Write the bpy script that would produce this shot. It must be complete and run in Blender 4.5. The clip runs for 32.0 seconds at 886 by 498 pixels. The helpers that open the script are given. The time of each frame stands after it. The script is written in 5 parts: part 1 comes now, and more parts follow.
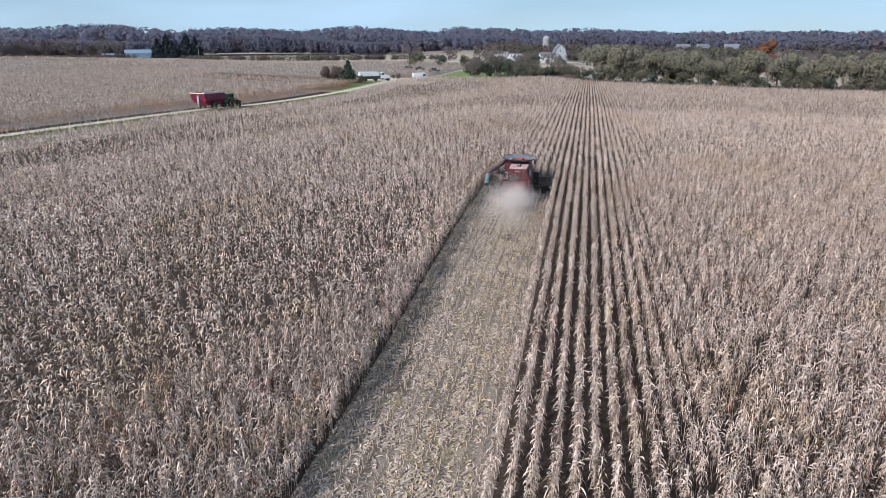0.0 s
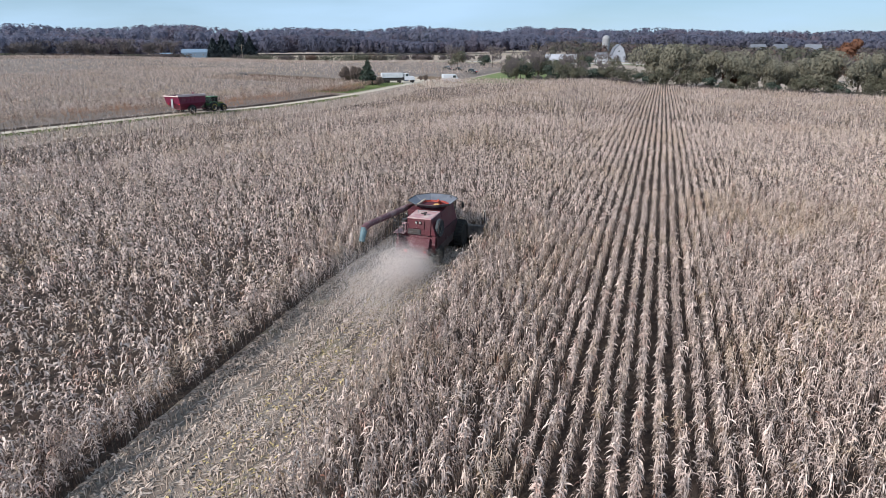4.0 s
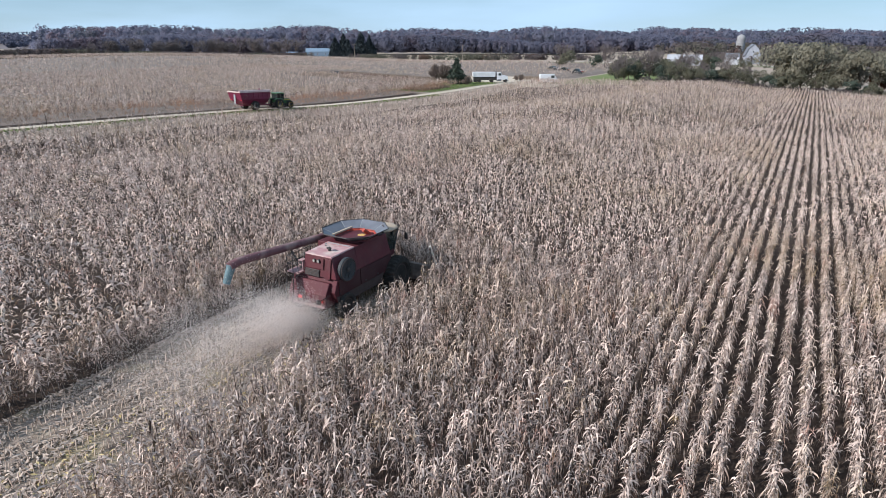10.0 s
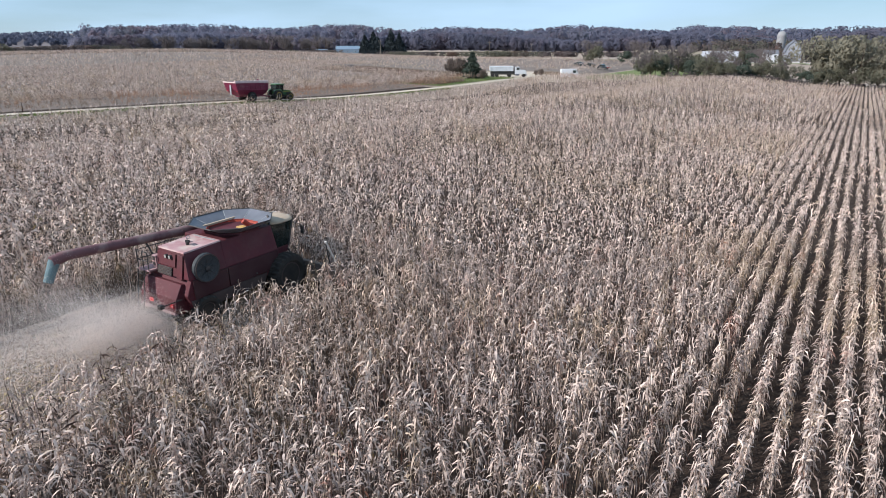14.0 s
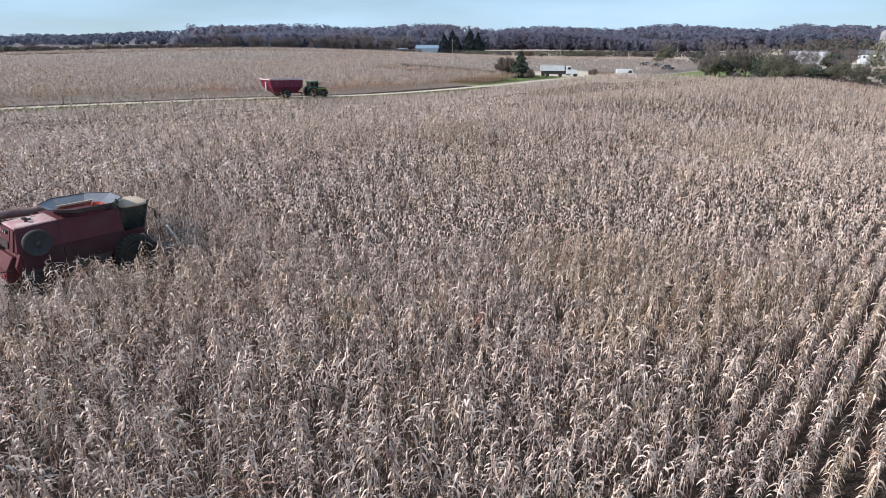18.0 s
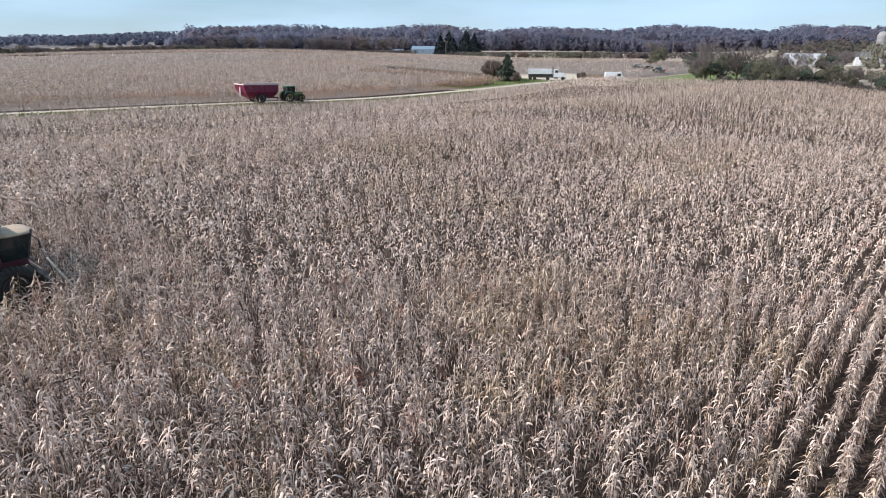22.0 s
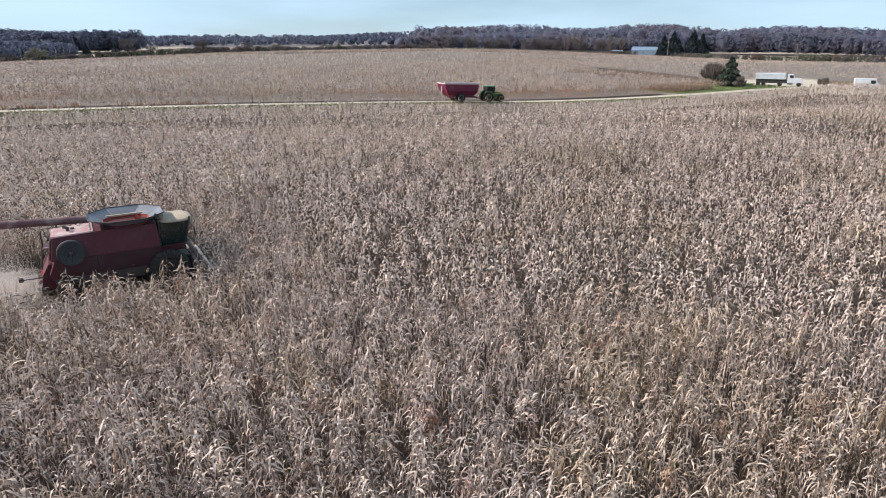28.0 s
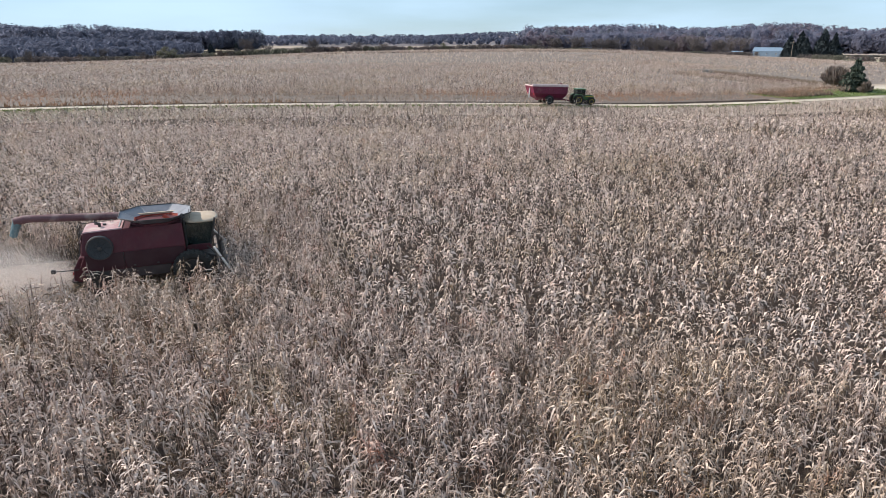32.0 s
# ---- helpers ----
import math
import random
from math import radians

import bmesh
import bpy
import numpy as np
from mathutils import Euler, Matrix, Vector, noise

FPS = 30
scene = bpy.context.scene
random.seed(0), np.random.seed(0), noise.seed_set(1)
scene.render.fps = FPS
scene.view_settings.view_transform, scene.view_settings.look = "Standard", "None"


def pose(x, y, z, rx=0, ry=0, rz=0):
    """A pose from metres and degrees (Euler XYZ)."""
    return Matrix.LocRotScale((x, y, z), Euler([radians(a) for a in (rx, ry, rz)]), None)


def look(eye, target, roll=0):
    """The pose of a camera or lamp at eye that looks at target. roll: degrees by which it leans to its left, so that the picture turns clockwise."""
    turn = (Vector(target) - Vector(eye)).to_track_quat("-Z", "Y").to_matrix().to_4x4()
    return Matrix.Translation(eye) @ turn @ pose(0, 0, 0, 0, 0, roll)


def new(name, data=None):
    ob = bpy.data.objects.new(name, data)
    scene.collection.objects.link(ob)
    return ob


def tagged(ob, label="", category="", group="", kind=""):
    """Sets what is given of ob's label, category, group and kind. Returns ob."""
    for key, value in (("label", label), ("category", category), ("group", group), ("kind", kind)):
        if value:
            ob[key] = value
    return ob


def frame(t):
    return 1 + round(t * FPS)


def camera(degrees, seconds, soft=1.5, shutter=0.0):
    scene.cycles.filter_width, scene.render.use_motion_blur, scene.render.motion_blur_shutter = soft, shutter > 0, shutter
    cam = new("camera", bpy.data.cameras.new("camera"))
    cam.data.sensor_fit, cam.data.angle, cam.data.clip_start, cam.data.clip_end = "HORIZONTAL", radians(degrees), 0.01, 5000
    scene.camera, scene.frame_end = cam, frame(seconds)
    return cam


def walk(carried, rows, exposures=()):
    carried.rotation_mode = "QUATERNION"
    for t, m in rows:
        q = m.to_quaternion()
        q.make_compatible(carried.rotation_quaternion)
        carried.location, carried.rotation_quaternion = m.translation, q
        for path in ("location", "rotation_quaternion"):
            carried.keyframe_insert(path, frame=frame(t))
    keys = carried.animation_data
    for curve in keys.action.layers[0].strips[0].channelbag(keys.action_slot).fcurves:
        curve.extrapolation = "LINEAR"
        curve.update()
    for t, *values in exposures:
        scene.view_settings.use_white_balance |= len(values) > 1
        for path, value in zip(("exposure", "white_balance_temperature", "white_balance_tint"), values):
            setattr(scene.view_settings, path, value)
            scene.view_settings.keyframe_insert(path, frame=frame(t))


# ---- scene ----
cam = camera(69.80, 32.0, soft=0.65)
PATH = [
    (0.0, pose(-0.57, 22.15, 16.32, 71.34, 0, 12.41)),
    (0.5, pose(-1.00, 25.03, 16.10, 71.35, 0, 12.78)),
    (1.0, pose(-1.02, 27.96, 15.92, 71.34, 0, 12.85)),
    (1.5, pose(-0.33, 31.00, 15.82, 71.36, 0, 13.43)),
    (2.0, pose(0.90, 34.07, 15.81, 71.34, 0, 18.17)),
    (2.5, pose(2.27, 37.11, 15.87, 71.36, 0, 18.25)),
    (3.0, pose(4.02, 40.10, 15.93, 71.35, 0, 18.27)),
    (3.5, pose(5.98, 42.88, 15.91, 71.42, 0, 18.20)),
    (4.0, pose(7.86, 45.11, 15.60, 71.37, 0, 18.37)),
    (4.5, pose(9.60, 47.10, 15.22, 71.37, 0, 18.91)),
    (6.5, pose(12.71, 53.90, 14.07, 71.38, 0, 21.01)),
    (7.0, pose(12.24, 54.83, 14.07, 71.42, 0, 22.08)),
    (7.5, pose(11.64, 55.31, 14.17, 71.42, 0, 23.37)),
    (8.0, pose(11.16, 55.54, 14.26, 71.43, 0, 24.44)),
    (8.5, pose(11.01, 56.08, 14.34, 71.46, 0, 25.65)),
    (9.0, pose(11.57, 57.11, 14.36, 71.46, 0, 26.97)),
    (9.5, pose(12.66, 58.62, 14.37, 71.45, 0, 28.26)),
    (10.0, pose(13.64, 60.45, 14.34, 71.46, 0, 29.44)),
    (10.5, pose(14.26, 62.34, 14.21, 71.46, 0, 29.87)),
    (11.0, pose(14.46, 64.15, 13.98, 71.44, 0, 30.22)),
    (11.5, pose(14.22, 65.70, 13.65, 71.45, 0, 30.24)),
    (12.0, pose(13.26, 66.48, 13.21, 71.44, 0, 30.46)),
    (12.5, pose(12.62, 66.78, 12.75, 71.41, 0, 31.17)),
    (13.0, pose(13.15, 67.63, 12.42, 71.41, 0, 31.85)),
    (13.5, pose(14.79, 68.88, 12.26, 71.43, 0, 31.98)),
    (15.5, pose(20.35, 67.74, 12.52, 71.42, 0, 35.41)),
    (16.0, pose(22.26, 68.83, 12.51, 71.41, 0, 35.48)),
    (16.5, pose(23.81, 70.67, 12.50, 71.42, 0, 35.85)),
    (17.0, pose(25.16, 72.63, 12.43, 71.42, 0, 37.05)),
    (17.5, pose(26.21, 74.06, 12.36, 71.40, 0, 39.04)),
    (18.0, pose(27.09, 75.22, 12.29, 71.39, 0, 40.51)),
    (18.5, pose(27.76, 76.14, 12.24, 71.41, 0, 40.79)),
    (19.0, pose(28.11, 76.88, 12.19, 71.42, 0, 40.78)),
    (19.5, pose(28.31, 77.54, 12.17, 71.42, 0, 40.84)),
    (20.0, pose(28.47, 78.09, 12.14, 71.44, 0, 40.78)),
    (20.5, pose(28.62, 78.63, 12.15, 71.41, 0, 40.71)),
    (21.0, pose(28.70, 79.32, 12.31, 71.40, 0, 40.73)),
    (21.5, pose(28.61, 79.91, 12.67, 71.42, 0, 40.73)),
    (22.0, pose(28.58, 80.41, 12.99, 71.41, 0, 40.58)),
    (22.5, pose(28.68, 80.80, 13.16, 71.42, 0, 40.51)),
    (23.0, pose(28.86, 81.00, 13.17, 71.42, 0, 40.50)),
    (23.5, pose(28.99, 81.15, 13.15, 71.41, 0, 42.52)),
    (24.0, pose(29.07, 81.23, 13.13, 71.41, 0, 42.95)),
    (24.5, pose(29.07, 81.32, 13.15, 71.40, 0, 48.81)),
    (25.0, pose(28.96, 81.47, 13.26, 71.41, 0, 51.72)),
    (25.5, pose(28.93, 81.71, 13.27, 71.42, 0, 51.87)),
    (26.0, pose(29.02, 82.48, 13.21, 71.42, 0, 52.10)),
    (26.5, pose(29.09, 83.66, 13.14, 71.42, 0, 52.64)),
    (28.5, pose(28.11, 84.98, 13.01, 71.42, 0, 60.69)),
    (29.0, pose(27.90, 84.88, 13.05, 71.42, 0, 60.84)),
    (29.5, pose(27.76, 84.63, 13.15, 71.42, 0, 60.79)),
    (30.0, pose(27.69, 84.56, 13.24, 71.42, 0, 60.87)),
    (30.5, pose(27.76, 85.18, 13.28, 71.41, 0, 60.92)),
    (31.0, pose(28.02, 86.50, 13.28, 71.40, 0, 60.83)),
    (31.5, pose(28.41, 88.12, 13.27, 71.42, 0, 62.20)),
    (32.0, pose(28.87, 89.43, 13.25, 71.39, 0, 68.85)),
]
walk(cam, PATH, exposures=((0, 0.35, 6180, 9), (8, 0.42, 6200, 9), (20, 0.53, 6400, 10), (32, 0.62, 6660, 9)))

# ---- sky and sun ----
SUN_AZ, SUN_EL = radians(215), radians(34)          # compass bearing from +y clockwise, and height
world = bpy.data.worlds.new("sky")
scene.world = world
world.use_nodes = True
wn = world.node_tree
wn.nodes.clear()
w_out = wn.nodes.new("ShaderNodeOutputWorld")
w_bg = wn.nodes.new("ShaderNodeBackground")
w_sky = wn.nodes.new("ShaderNodeTexSky")
w_sky.sky_type, w_sky.sun_disc = "NISHITA", False
w_sky.sun_elevation, w_sky.sun_rotation = SUN_EL, SUN_AZ
w_sky.air_density, w_sky.dust_density, w_sky.ozone_density = 1.0, 0.0, 3.5
w_bg.inputs["Strength"].default_value = 0.0515
# thin high cloud: pale streaks over the blue
w_geo = wn.nodes.new("ShaderNodeTexCoord")
w_map = wn.nodes.new("ShaderNodeMapping")
w_map.inputs["Scale"].default_value = (1.2, 1.2, 7.0)
w_noise = wn.nodes.new("ShaderNodeTexNoise")
w_noise.inputs["Scale"].default_value, w_noise.inputs["Detail"].default_value = 2.2, 6
w_ramp = wn.nodes.new("ShaderNodeMapRange")
w_ramp.inputs["From Min"].default_value, w_ramp.inputs["From Max"].default_value = 0.30, 0.70
w_ramp.inputs["To Min"].default_value, w_ramp.inputs["To Max"].default_value = 0.42, 0.95
w_mix = wn.nodes.new("ShaderNodeMix")
w_mix.data_type = "RGBA"
w_mix.inputs["B"].default_value = (11.2, 12.2, 12.6, 1)
wn.links.new(w_geo.outputs["Generated"], w_map.inputs["Vector"])
wn.links.new(w_map.outputs["Vector"], w_noise.inputs["Vector"])
wn.links.new(w_noise.outputs["Fac"], w_ramp.inputs["Value"])
wn.links.new(w_ramp.outputs["Result"], w_mix.inputs["Factor"])
wn.links.new(w_sky.outputs["Color"], w_mix.inputs["A"])
w_tone = wn.nodes.new("ShaderNodeMix")
w_tone.data_type, w_tone.blend_type = "RGBA", "MULTIPLY"
w_tone.inputs["Factor"].default_value = 1.0
w_tone.inputs["B"].default_value = (0.745, 0.945, 1.18, 1)
wn.links.new(w_mix.outputs["Result"], w_tone.inputs["A"])
wn.links.new(w_tone.outputs["Result"], w_bg.inputs["Color"])
wn.links.new(w_bg.outputs["Background"], w_out.inputs["Surface"])
sun = new("sun", bpy.data.lights.new("sun", "SUN"))
sun.data.energy, sun.data.angle, sun.data.color = 4.7, radians(0.5), (1.0, 0.945, 0.895)
sun_way = Vector((math.sin(SUN_AZ) * math.cos(SUN_EL), math.cos(SUN_AZ) * math.cos(SUN_EL), math.sin(SUN_EL)))
sun.matrix_world = look(sun_way * 200, (0, 0, 0))


# ---- materials ----
def material(name, color, rough=0.8, metal=0.0, color2=None, scale=6.0, bump=0.0, spec=0.5, detail=6.0,
             coat=0.0, through_light=0.0, tint=False, patches=None, bump_scale=None, bump_dist=0.02, stretch=None):
    """Two scales of noise over a base colour, relief, and for thin leaves some light through them."""
    m = bpy.data.materials.new(name)
    m.use_nodes = True
    n, l = m.node_tree.nodes, m.node_tree.links
    b = n["Principled BSDF"]
    b.inputs["Roughness"].default_value, b.inputs["Metallic"].default_value = rough, metal
    b.inputs["Specular IOR Level"].default_value = spec
    b.inputs["Coat Weight"].default_value = coat
    tc = n.new("ShaderNodeTexCoord")
    if color2 is None:
        color2 = tuple(v * 0.8 for v in color)
    ns = n.new("ShaderNodeTexNoise")
    ns.inputs["Scale"].default_value, ns.inputs["Detail"].default_value = scale, detail
    if stretch:
        mp = n.new("ShaderNodeMapping")
        mp.inputs["Scale"].default_value = stretch
        l.new(tc.outputs["Object"], mp.inputs["Vector"])
        l.new(mp.outputs["Vector"], ns.inputs["Vector"])
    else:
        l.new(tc.outputs["Object"], ns.inputs["Vector"])
    ramp = n.new("ShaderNodeMapRange")
    ramp.inputs["From Min"].default_value, ramp.inputs["From Max"].default_value = 0.3, 0.7
    fac = ns.outputs["Fac"]
    if tint:
        at = n.new("ShaderNodeAttribute")
        at.attribute_name = "tint"
        fac = at.outputs["Fac"]
        ramp.inputs["From Min"].default_value, ramp.inputs["From Max"].default_value = 0.0, 1.0
    l.new(fac, ramp.inputs["Value"])
    mx = n.new("ShaderNodeMix")
    mx.data_type = "RGBA"
    mx.inputs["A"].default_value, mx.inputs["B"].default_value = (*color, 1), (*color2, 1)
    l.new(ramp.outputs["Result"], mx.inputs["Factor"])
    col = mx.outputs["Result"]
    if patches:
        for pc, psc, lo, hi, amount in patches:
            pn = n.new("ShaderNodeTexNoise")
            pn.inputs["Scale"].default_value, pn.inputs["Detail"].default_value = psc, 4
            l.new(tc.outputs["Object"], pn.inputs["Vector"])
            pr = n.new("ShaderNodeMapRange")
            pr.inputs["From Min"].default_value, pr.inputs["From Max"].default_value = lo, hi
            pr.inputs["To Max"].default_value = amount
            l.new(pn.outputs["Fac"], pr.inputs["Value"])
            pm = n.new("ShaderNodeMix")
            pm.data_type = "RGBA"
            pm.inputs["B"].default_value = (*pc, 1)
            l.new(pr.outputs["Result"], pm.inputs["Factor"])
            l.new(col, pm.inputs["A"])
            col = pm.outputs["Result"]
    l.new(col, b.inputs["Base Color"])
    if bump:
        bn = n.new("ShaderNodeTexNoise")
        bn.inputs["Scale"].default_value, bn.inputs["Detail"].default_value = bump_scale or scale * 4, 8
        l.new(tc.outputs["Object"], bn.inputs["Vector"])
        bp = n.new("ShaderNodeBump")
        bp.inputs["Strength"].default_value, bp.inputs["Distance"].default_value = bump, bump_dist
        l.new(bn.outputs["Fac"], bp.inputs["Height"])
        l.new(bp.outputs["Normal"], b.inputs["Normal"])
    if through_light:
        tr = n.new("ShaderNodeBsdfTranslucent")
        l.new(col, tr.inputs["Color"])
        ms = n.new("ShaderNodeMixShader")
        ms.inputs["Fac"].default_value = through_light
        l.new(b.outputs["BSDF"], ms.inputs[1])
        l.new(tr.outputs["BSDF"], ms.inputs[2])
        l.new(ms.outputs["Shader"], n["Material Output"].inputs["Surface"])
    return m


# dark end of the corn tint is deepened for shade among the leaves
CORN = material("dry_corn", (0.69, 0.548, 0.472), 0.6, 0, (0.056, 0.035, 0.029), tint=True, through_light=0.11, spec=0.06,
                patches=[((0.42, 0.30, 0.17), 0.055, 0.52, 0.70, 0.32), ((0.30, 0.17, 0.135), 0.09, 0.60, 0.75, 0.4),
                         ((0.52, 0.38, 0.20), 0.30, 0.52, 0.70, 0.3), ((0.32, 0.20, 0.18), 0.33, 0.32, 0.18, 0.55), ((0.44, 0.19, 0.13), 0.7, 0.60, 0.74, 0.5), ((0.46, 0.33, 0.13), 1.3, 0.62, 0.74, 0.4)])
STUBBLE = material("corn_trash", (0.575, 0.460, 0.382), 0.8, 0, (0.20, 0.155, 0.125), tint=True, through_light=0.1, spec=0.06)
# field soil, darkened further: part of the shade between rows is in its colour
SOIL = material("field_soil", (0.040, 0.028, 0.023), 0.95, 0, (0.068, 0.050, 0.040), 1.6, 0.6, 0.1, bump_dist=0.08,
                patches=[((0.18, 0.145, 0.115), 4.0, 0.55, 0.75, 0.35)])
FARLAND = material("far_stubble_land", (0.34, 0.272, 0.222), 0.95, 0, (0.28, 0.225, 0.18), 0.05, 0.0, 0.1,
                   patches=[((0.22, 0.20, 0.12), 0.006, 0.5, 0.6, 0.6), ((0.42, 0.35, 0.28), 0.6, 0.5, 0.7, 0.5)])
GRAVEL = material("lane_gravel", (0.52, 0.45, 0.36), 0.95, 0, (0.38, 0.32, 0.25), 0.8, 0.5, 0.2, bump_scale=14)
GRASS = material("mown_grass", (0.125, 0.165, 0.06), 0.9, 0, (0.17, 0.185, 0.085), 0.5, 0.6, 0.1, bump_scale=9)
WEEDS = material("dry_weeds", (0.30, 0.23, 0.175), 0.9, 0, (0.16, 0.12, 0.095), tint=True, through_light=0.15, spec=0.1)
GREENBLADE = material("grass_blades", (0.14, 0.19, 0.06), 0.8, 0, (0.20, 0.21, 0.09), tint=True, through_light=0.2, spec=0.2)
BARK = material("bark", (0.16, 0.125, 0.10), 0.95, 0, (0.09, 0.07, 0.06), 3, 0.7, 0.1)


# ---- building tools ----
def smooth(a, b, v):
    s = np.clip((np.asarray(v, float) - a) / (b - a), 0, 1)
    return s * s * (3 - 2 * s)


def unspot(x, y):
    """World to the straight-lane grid, before places are shifted to fit the camera's view."""
    x, y = np.asarray(x, float), np.asarray(y, float)
    yard = smooth(150, 215, y) * smooth(380, 300, y) * smooth(-10, -55, x) * smooth(-220, -150, x)
    return x - 14 * smooth(150, 225, y) * smooth(-10, -60, x), y - 12 + 34 * smooth(0, -80, x) + 12 * yard


def spot(x, y):
    """From the grid to the world: shifts far places to fit the camera's view."""
    x, y = np.asarray(x, float), np.asarray(y, float)
    u, v = x, y
    for k in range(12):
        a, b = unspot(u, v)
        u, v = u + 0.8 * (x - a), v + 0.8 * (y - b)
    return u, v


def ground(x, y):
    """Height of the land: a level field that falls to the farmyard, a rise west of the lane, hills all round."""
    x, y = unspot(x, y)
    near = -0.1 - 3.3 * smooth(120, 300, y) - 0.4 * smooth(60, 30, y) + 1.4 * smooth(6, -18, x) * smooth(35, 70, y) - 0.3 * smooth(10, 60, x)
    lane = 2.6 - 7.0 * smooth(70, 300, y) + 3.0 * smooth(185, 275, y) * smooth(-240, -125, x)
    w = smooth(-20, -66, x)
    z = near * (1 - w) + (lane - 1.55 * (1 - smooth(-79.5, -83.2, x)) * (1 - 0.5 * smooth(240, 290, y))) * w
    z = z + 8.5 * np.exp(-((x + 310) / 165) ** 2 - ((y - 300) / 150) ** 2) - 6 * smooth(-150, -450, x) * smooth(260, 60, y)
    far = np.hypot(x + 60, y - 200)
    z = z * (1 - smooth(480, 900, far)) - 5 * smooth(480, 900, far)
    turn = np.arctan2(y - 200, x + 60)
    hills = 0.62 + 0.20 * np.sin(3.0 * turn + 1.0) + 0.13 * np.sin(7.0 * turn + 2.2) + 0.08 * np.sin(17.0 * turn)
    return z + 26 * smooth(820, 1700, far) * hills


def gz(x, y):
    return float(ground(x, y))


def np_mesh(name, verts, faces, mat, tint=None, flat=True):
    """A mesh from arrays: verts (n, 3), faces (m, 3 or 4)."""
    me = bpy.data.meshes.new(name)
    verts, faces = np.ascontiguousarray(verts, np.float32), np.ascontiguousarray(faces, np.int32)
    k = faces.shape[1]
    me.vertices.add(len(verts))
    me.vertices.foreach_set("co", verts.ravel())
    me.loops.add(faces.size)
    me.loops.foreach_set("vertex_index", faces.ravel())
    me.polygons.add(len(faces))
    me.polygons.foreach_set("loop_start", np.arange(0, faces.size, k, dtype=np.int32))
    if tint is not None:
        me.attributes.new("tint", "FLOAT", "POINT").data.foreach_set("value", np.ascontiguousarray(tint, np.float32))
    me.update(calc_edges=True)
    me.materials.append(mat)
    if not flat:
        me.polygons.foreach_set("use_smooth", np.ones(len(faces), bool))
    return me


def sheet(name, xs, ys, mat, lift=0.0, view_shift=True):
    """A sheet of land over the lines xs and ys of the straight-lane grid, or of the world."""
    gx, gy = np.meshgrid(xs, ys)
    if view_shift:
        gx, gy = spot(gx, gy)
    v = np.stack([gx, gy, ground(gx, gy) + lift], -1).reshape(-1, 3)
    nx, ny = len(xs), len(ys)
    i = (np.arange(ny - 1)[:, None] * nx + np.arange(nx - 1)).ravel()
    return np_mesh(name, v, np.stack([i, i + 1, i + nx + 1, i + nx], 1), mat, flat=False)


def thing(name, m, label, category, group=""):
    ob = new(name)
    ob.empty_display_size = 0.3
    ob.matrix_world = m
    return tagged(ob, label, category, group)


def part(name, bm, mat, parent, label="", smooth_faces=False):
    me = bpy.data.meshes.new(name)
    bm.normal_update()
    bm.to_mesh(me)
    bm.free()
    me.materials.append(mat)
    if smooth_faces:
        me.polygons.foreach_set("use_smooth", np.ones(len(me.polygons), bool))
    ob = new(name, me)
    ob.parent = parent
    if label:
        ob["label"] = label
    return ob


def box(x0, x1, y0, y1, z0, z1, bevel=0.02, bm=None):
    own = bmesh.new()
    bmesh.ops.create_cube(own, size=1)
    for v in own.verts:
        v.co = Vector(((x0 + x1) / 2 + v.co.x * (x1 - x0), (y0 + y1) / 2 + v.co.y * (y1 - y0), (z0 + z1) / 2 + v.co.z * (z1 - z0)))
    if bevel:
        bmesh.ops.bevel(own, geom=own.edges[:], offset=bevel, segments=2, affect="EDGES", profile=0.6)
    return join(bm, own)


def join(bm, own):
    if bm is None:
        return own
    me = bpy.data.meshes.new("tmp")
    own.to_mesh(me)
    own.free()
    bm.from_mesh(me)
    bpy.data.meshes.remove(me)
    return bm


def prism(pts, x0, x1, bevel=0.03, bm=None):
    """A side outline of (y, z) points run from x0 to x1."""
    own = bmesh.new()
    a = [own.verts.new((x0, y, z)) for y, z in pts]
    b = [own.verts.new((x1, y, z)) for y, z in pts]
    own.faces.new(a[::-1])
    own.faces.new(b)
    n = len(pts)
    for i in range(n):
        j = (i + 1) % n
        own.faces.new((a[i], a[j], b[j], b[i]))
    bmesh.ops.recalc_face_normals(own, faces=own.faces[:])
    if bevel:
        bmesh.ops.bevel(own, geom=own.edges[:], offset=bevel, segments=2, affect="EDGES", profile=0.6)
    return join(bm, own)


def rod(p, q, r, r2=None, seg=10, bm=None, caps=True):
    """A straight tube from p to q."""
    p, q = Vector(p), Vector(q)
    own = bmesh.new()
    d = q - p
    m = Matrix.Translation((p + q) / 2) @ d.to_track_quat("Z", "Y").to_matrix().to_4x4()
    bmesh.ops.create_cone(own, cap_ends=caps, segments=seg, radius1=r, radius2=r if r2 is None else r2, depth=d.length, matrix=m)
    return join(bm, own)


def lathe(profile_pts, axis_x, y, z, seg=28):
    """Turned solid round an axis along x: profile of (x, r)."""
    own = bmesh.new()
    rings = []
    for px, r in profile_pts:
        rings.append([own.verts.new((axis_x + px, y + r * math.cos(2 * math.pi * k / seg), z + r * math.sin(2 * math.pi * k / seg))) for k in range(seg)])
    for a, b in zip(rings, rings[1:]):
        for k in range(seg):
            j = (k + 1) % seg
            own.faces.new((a[k], a[j], b[j], b[k]))
    own.faces.new(rings[0][::-1])
    own.faces.new(rings[-1])
    bmesh.ops.recalc_face_normals(own, faces=own.faces[:])
    return own


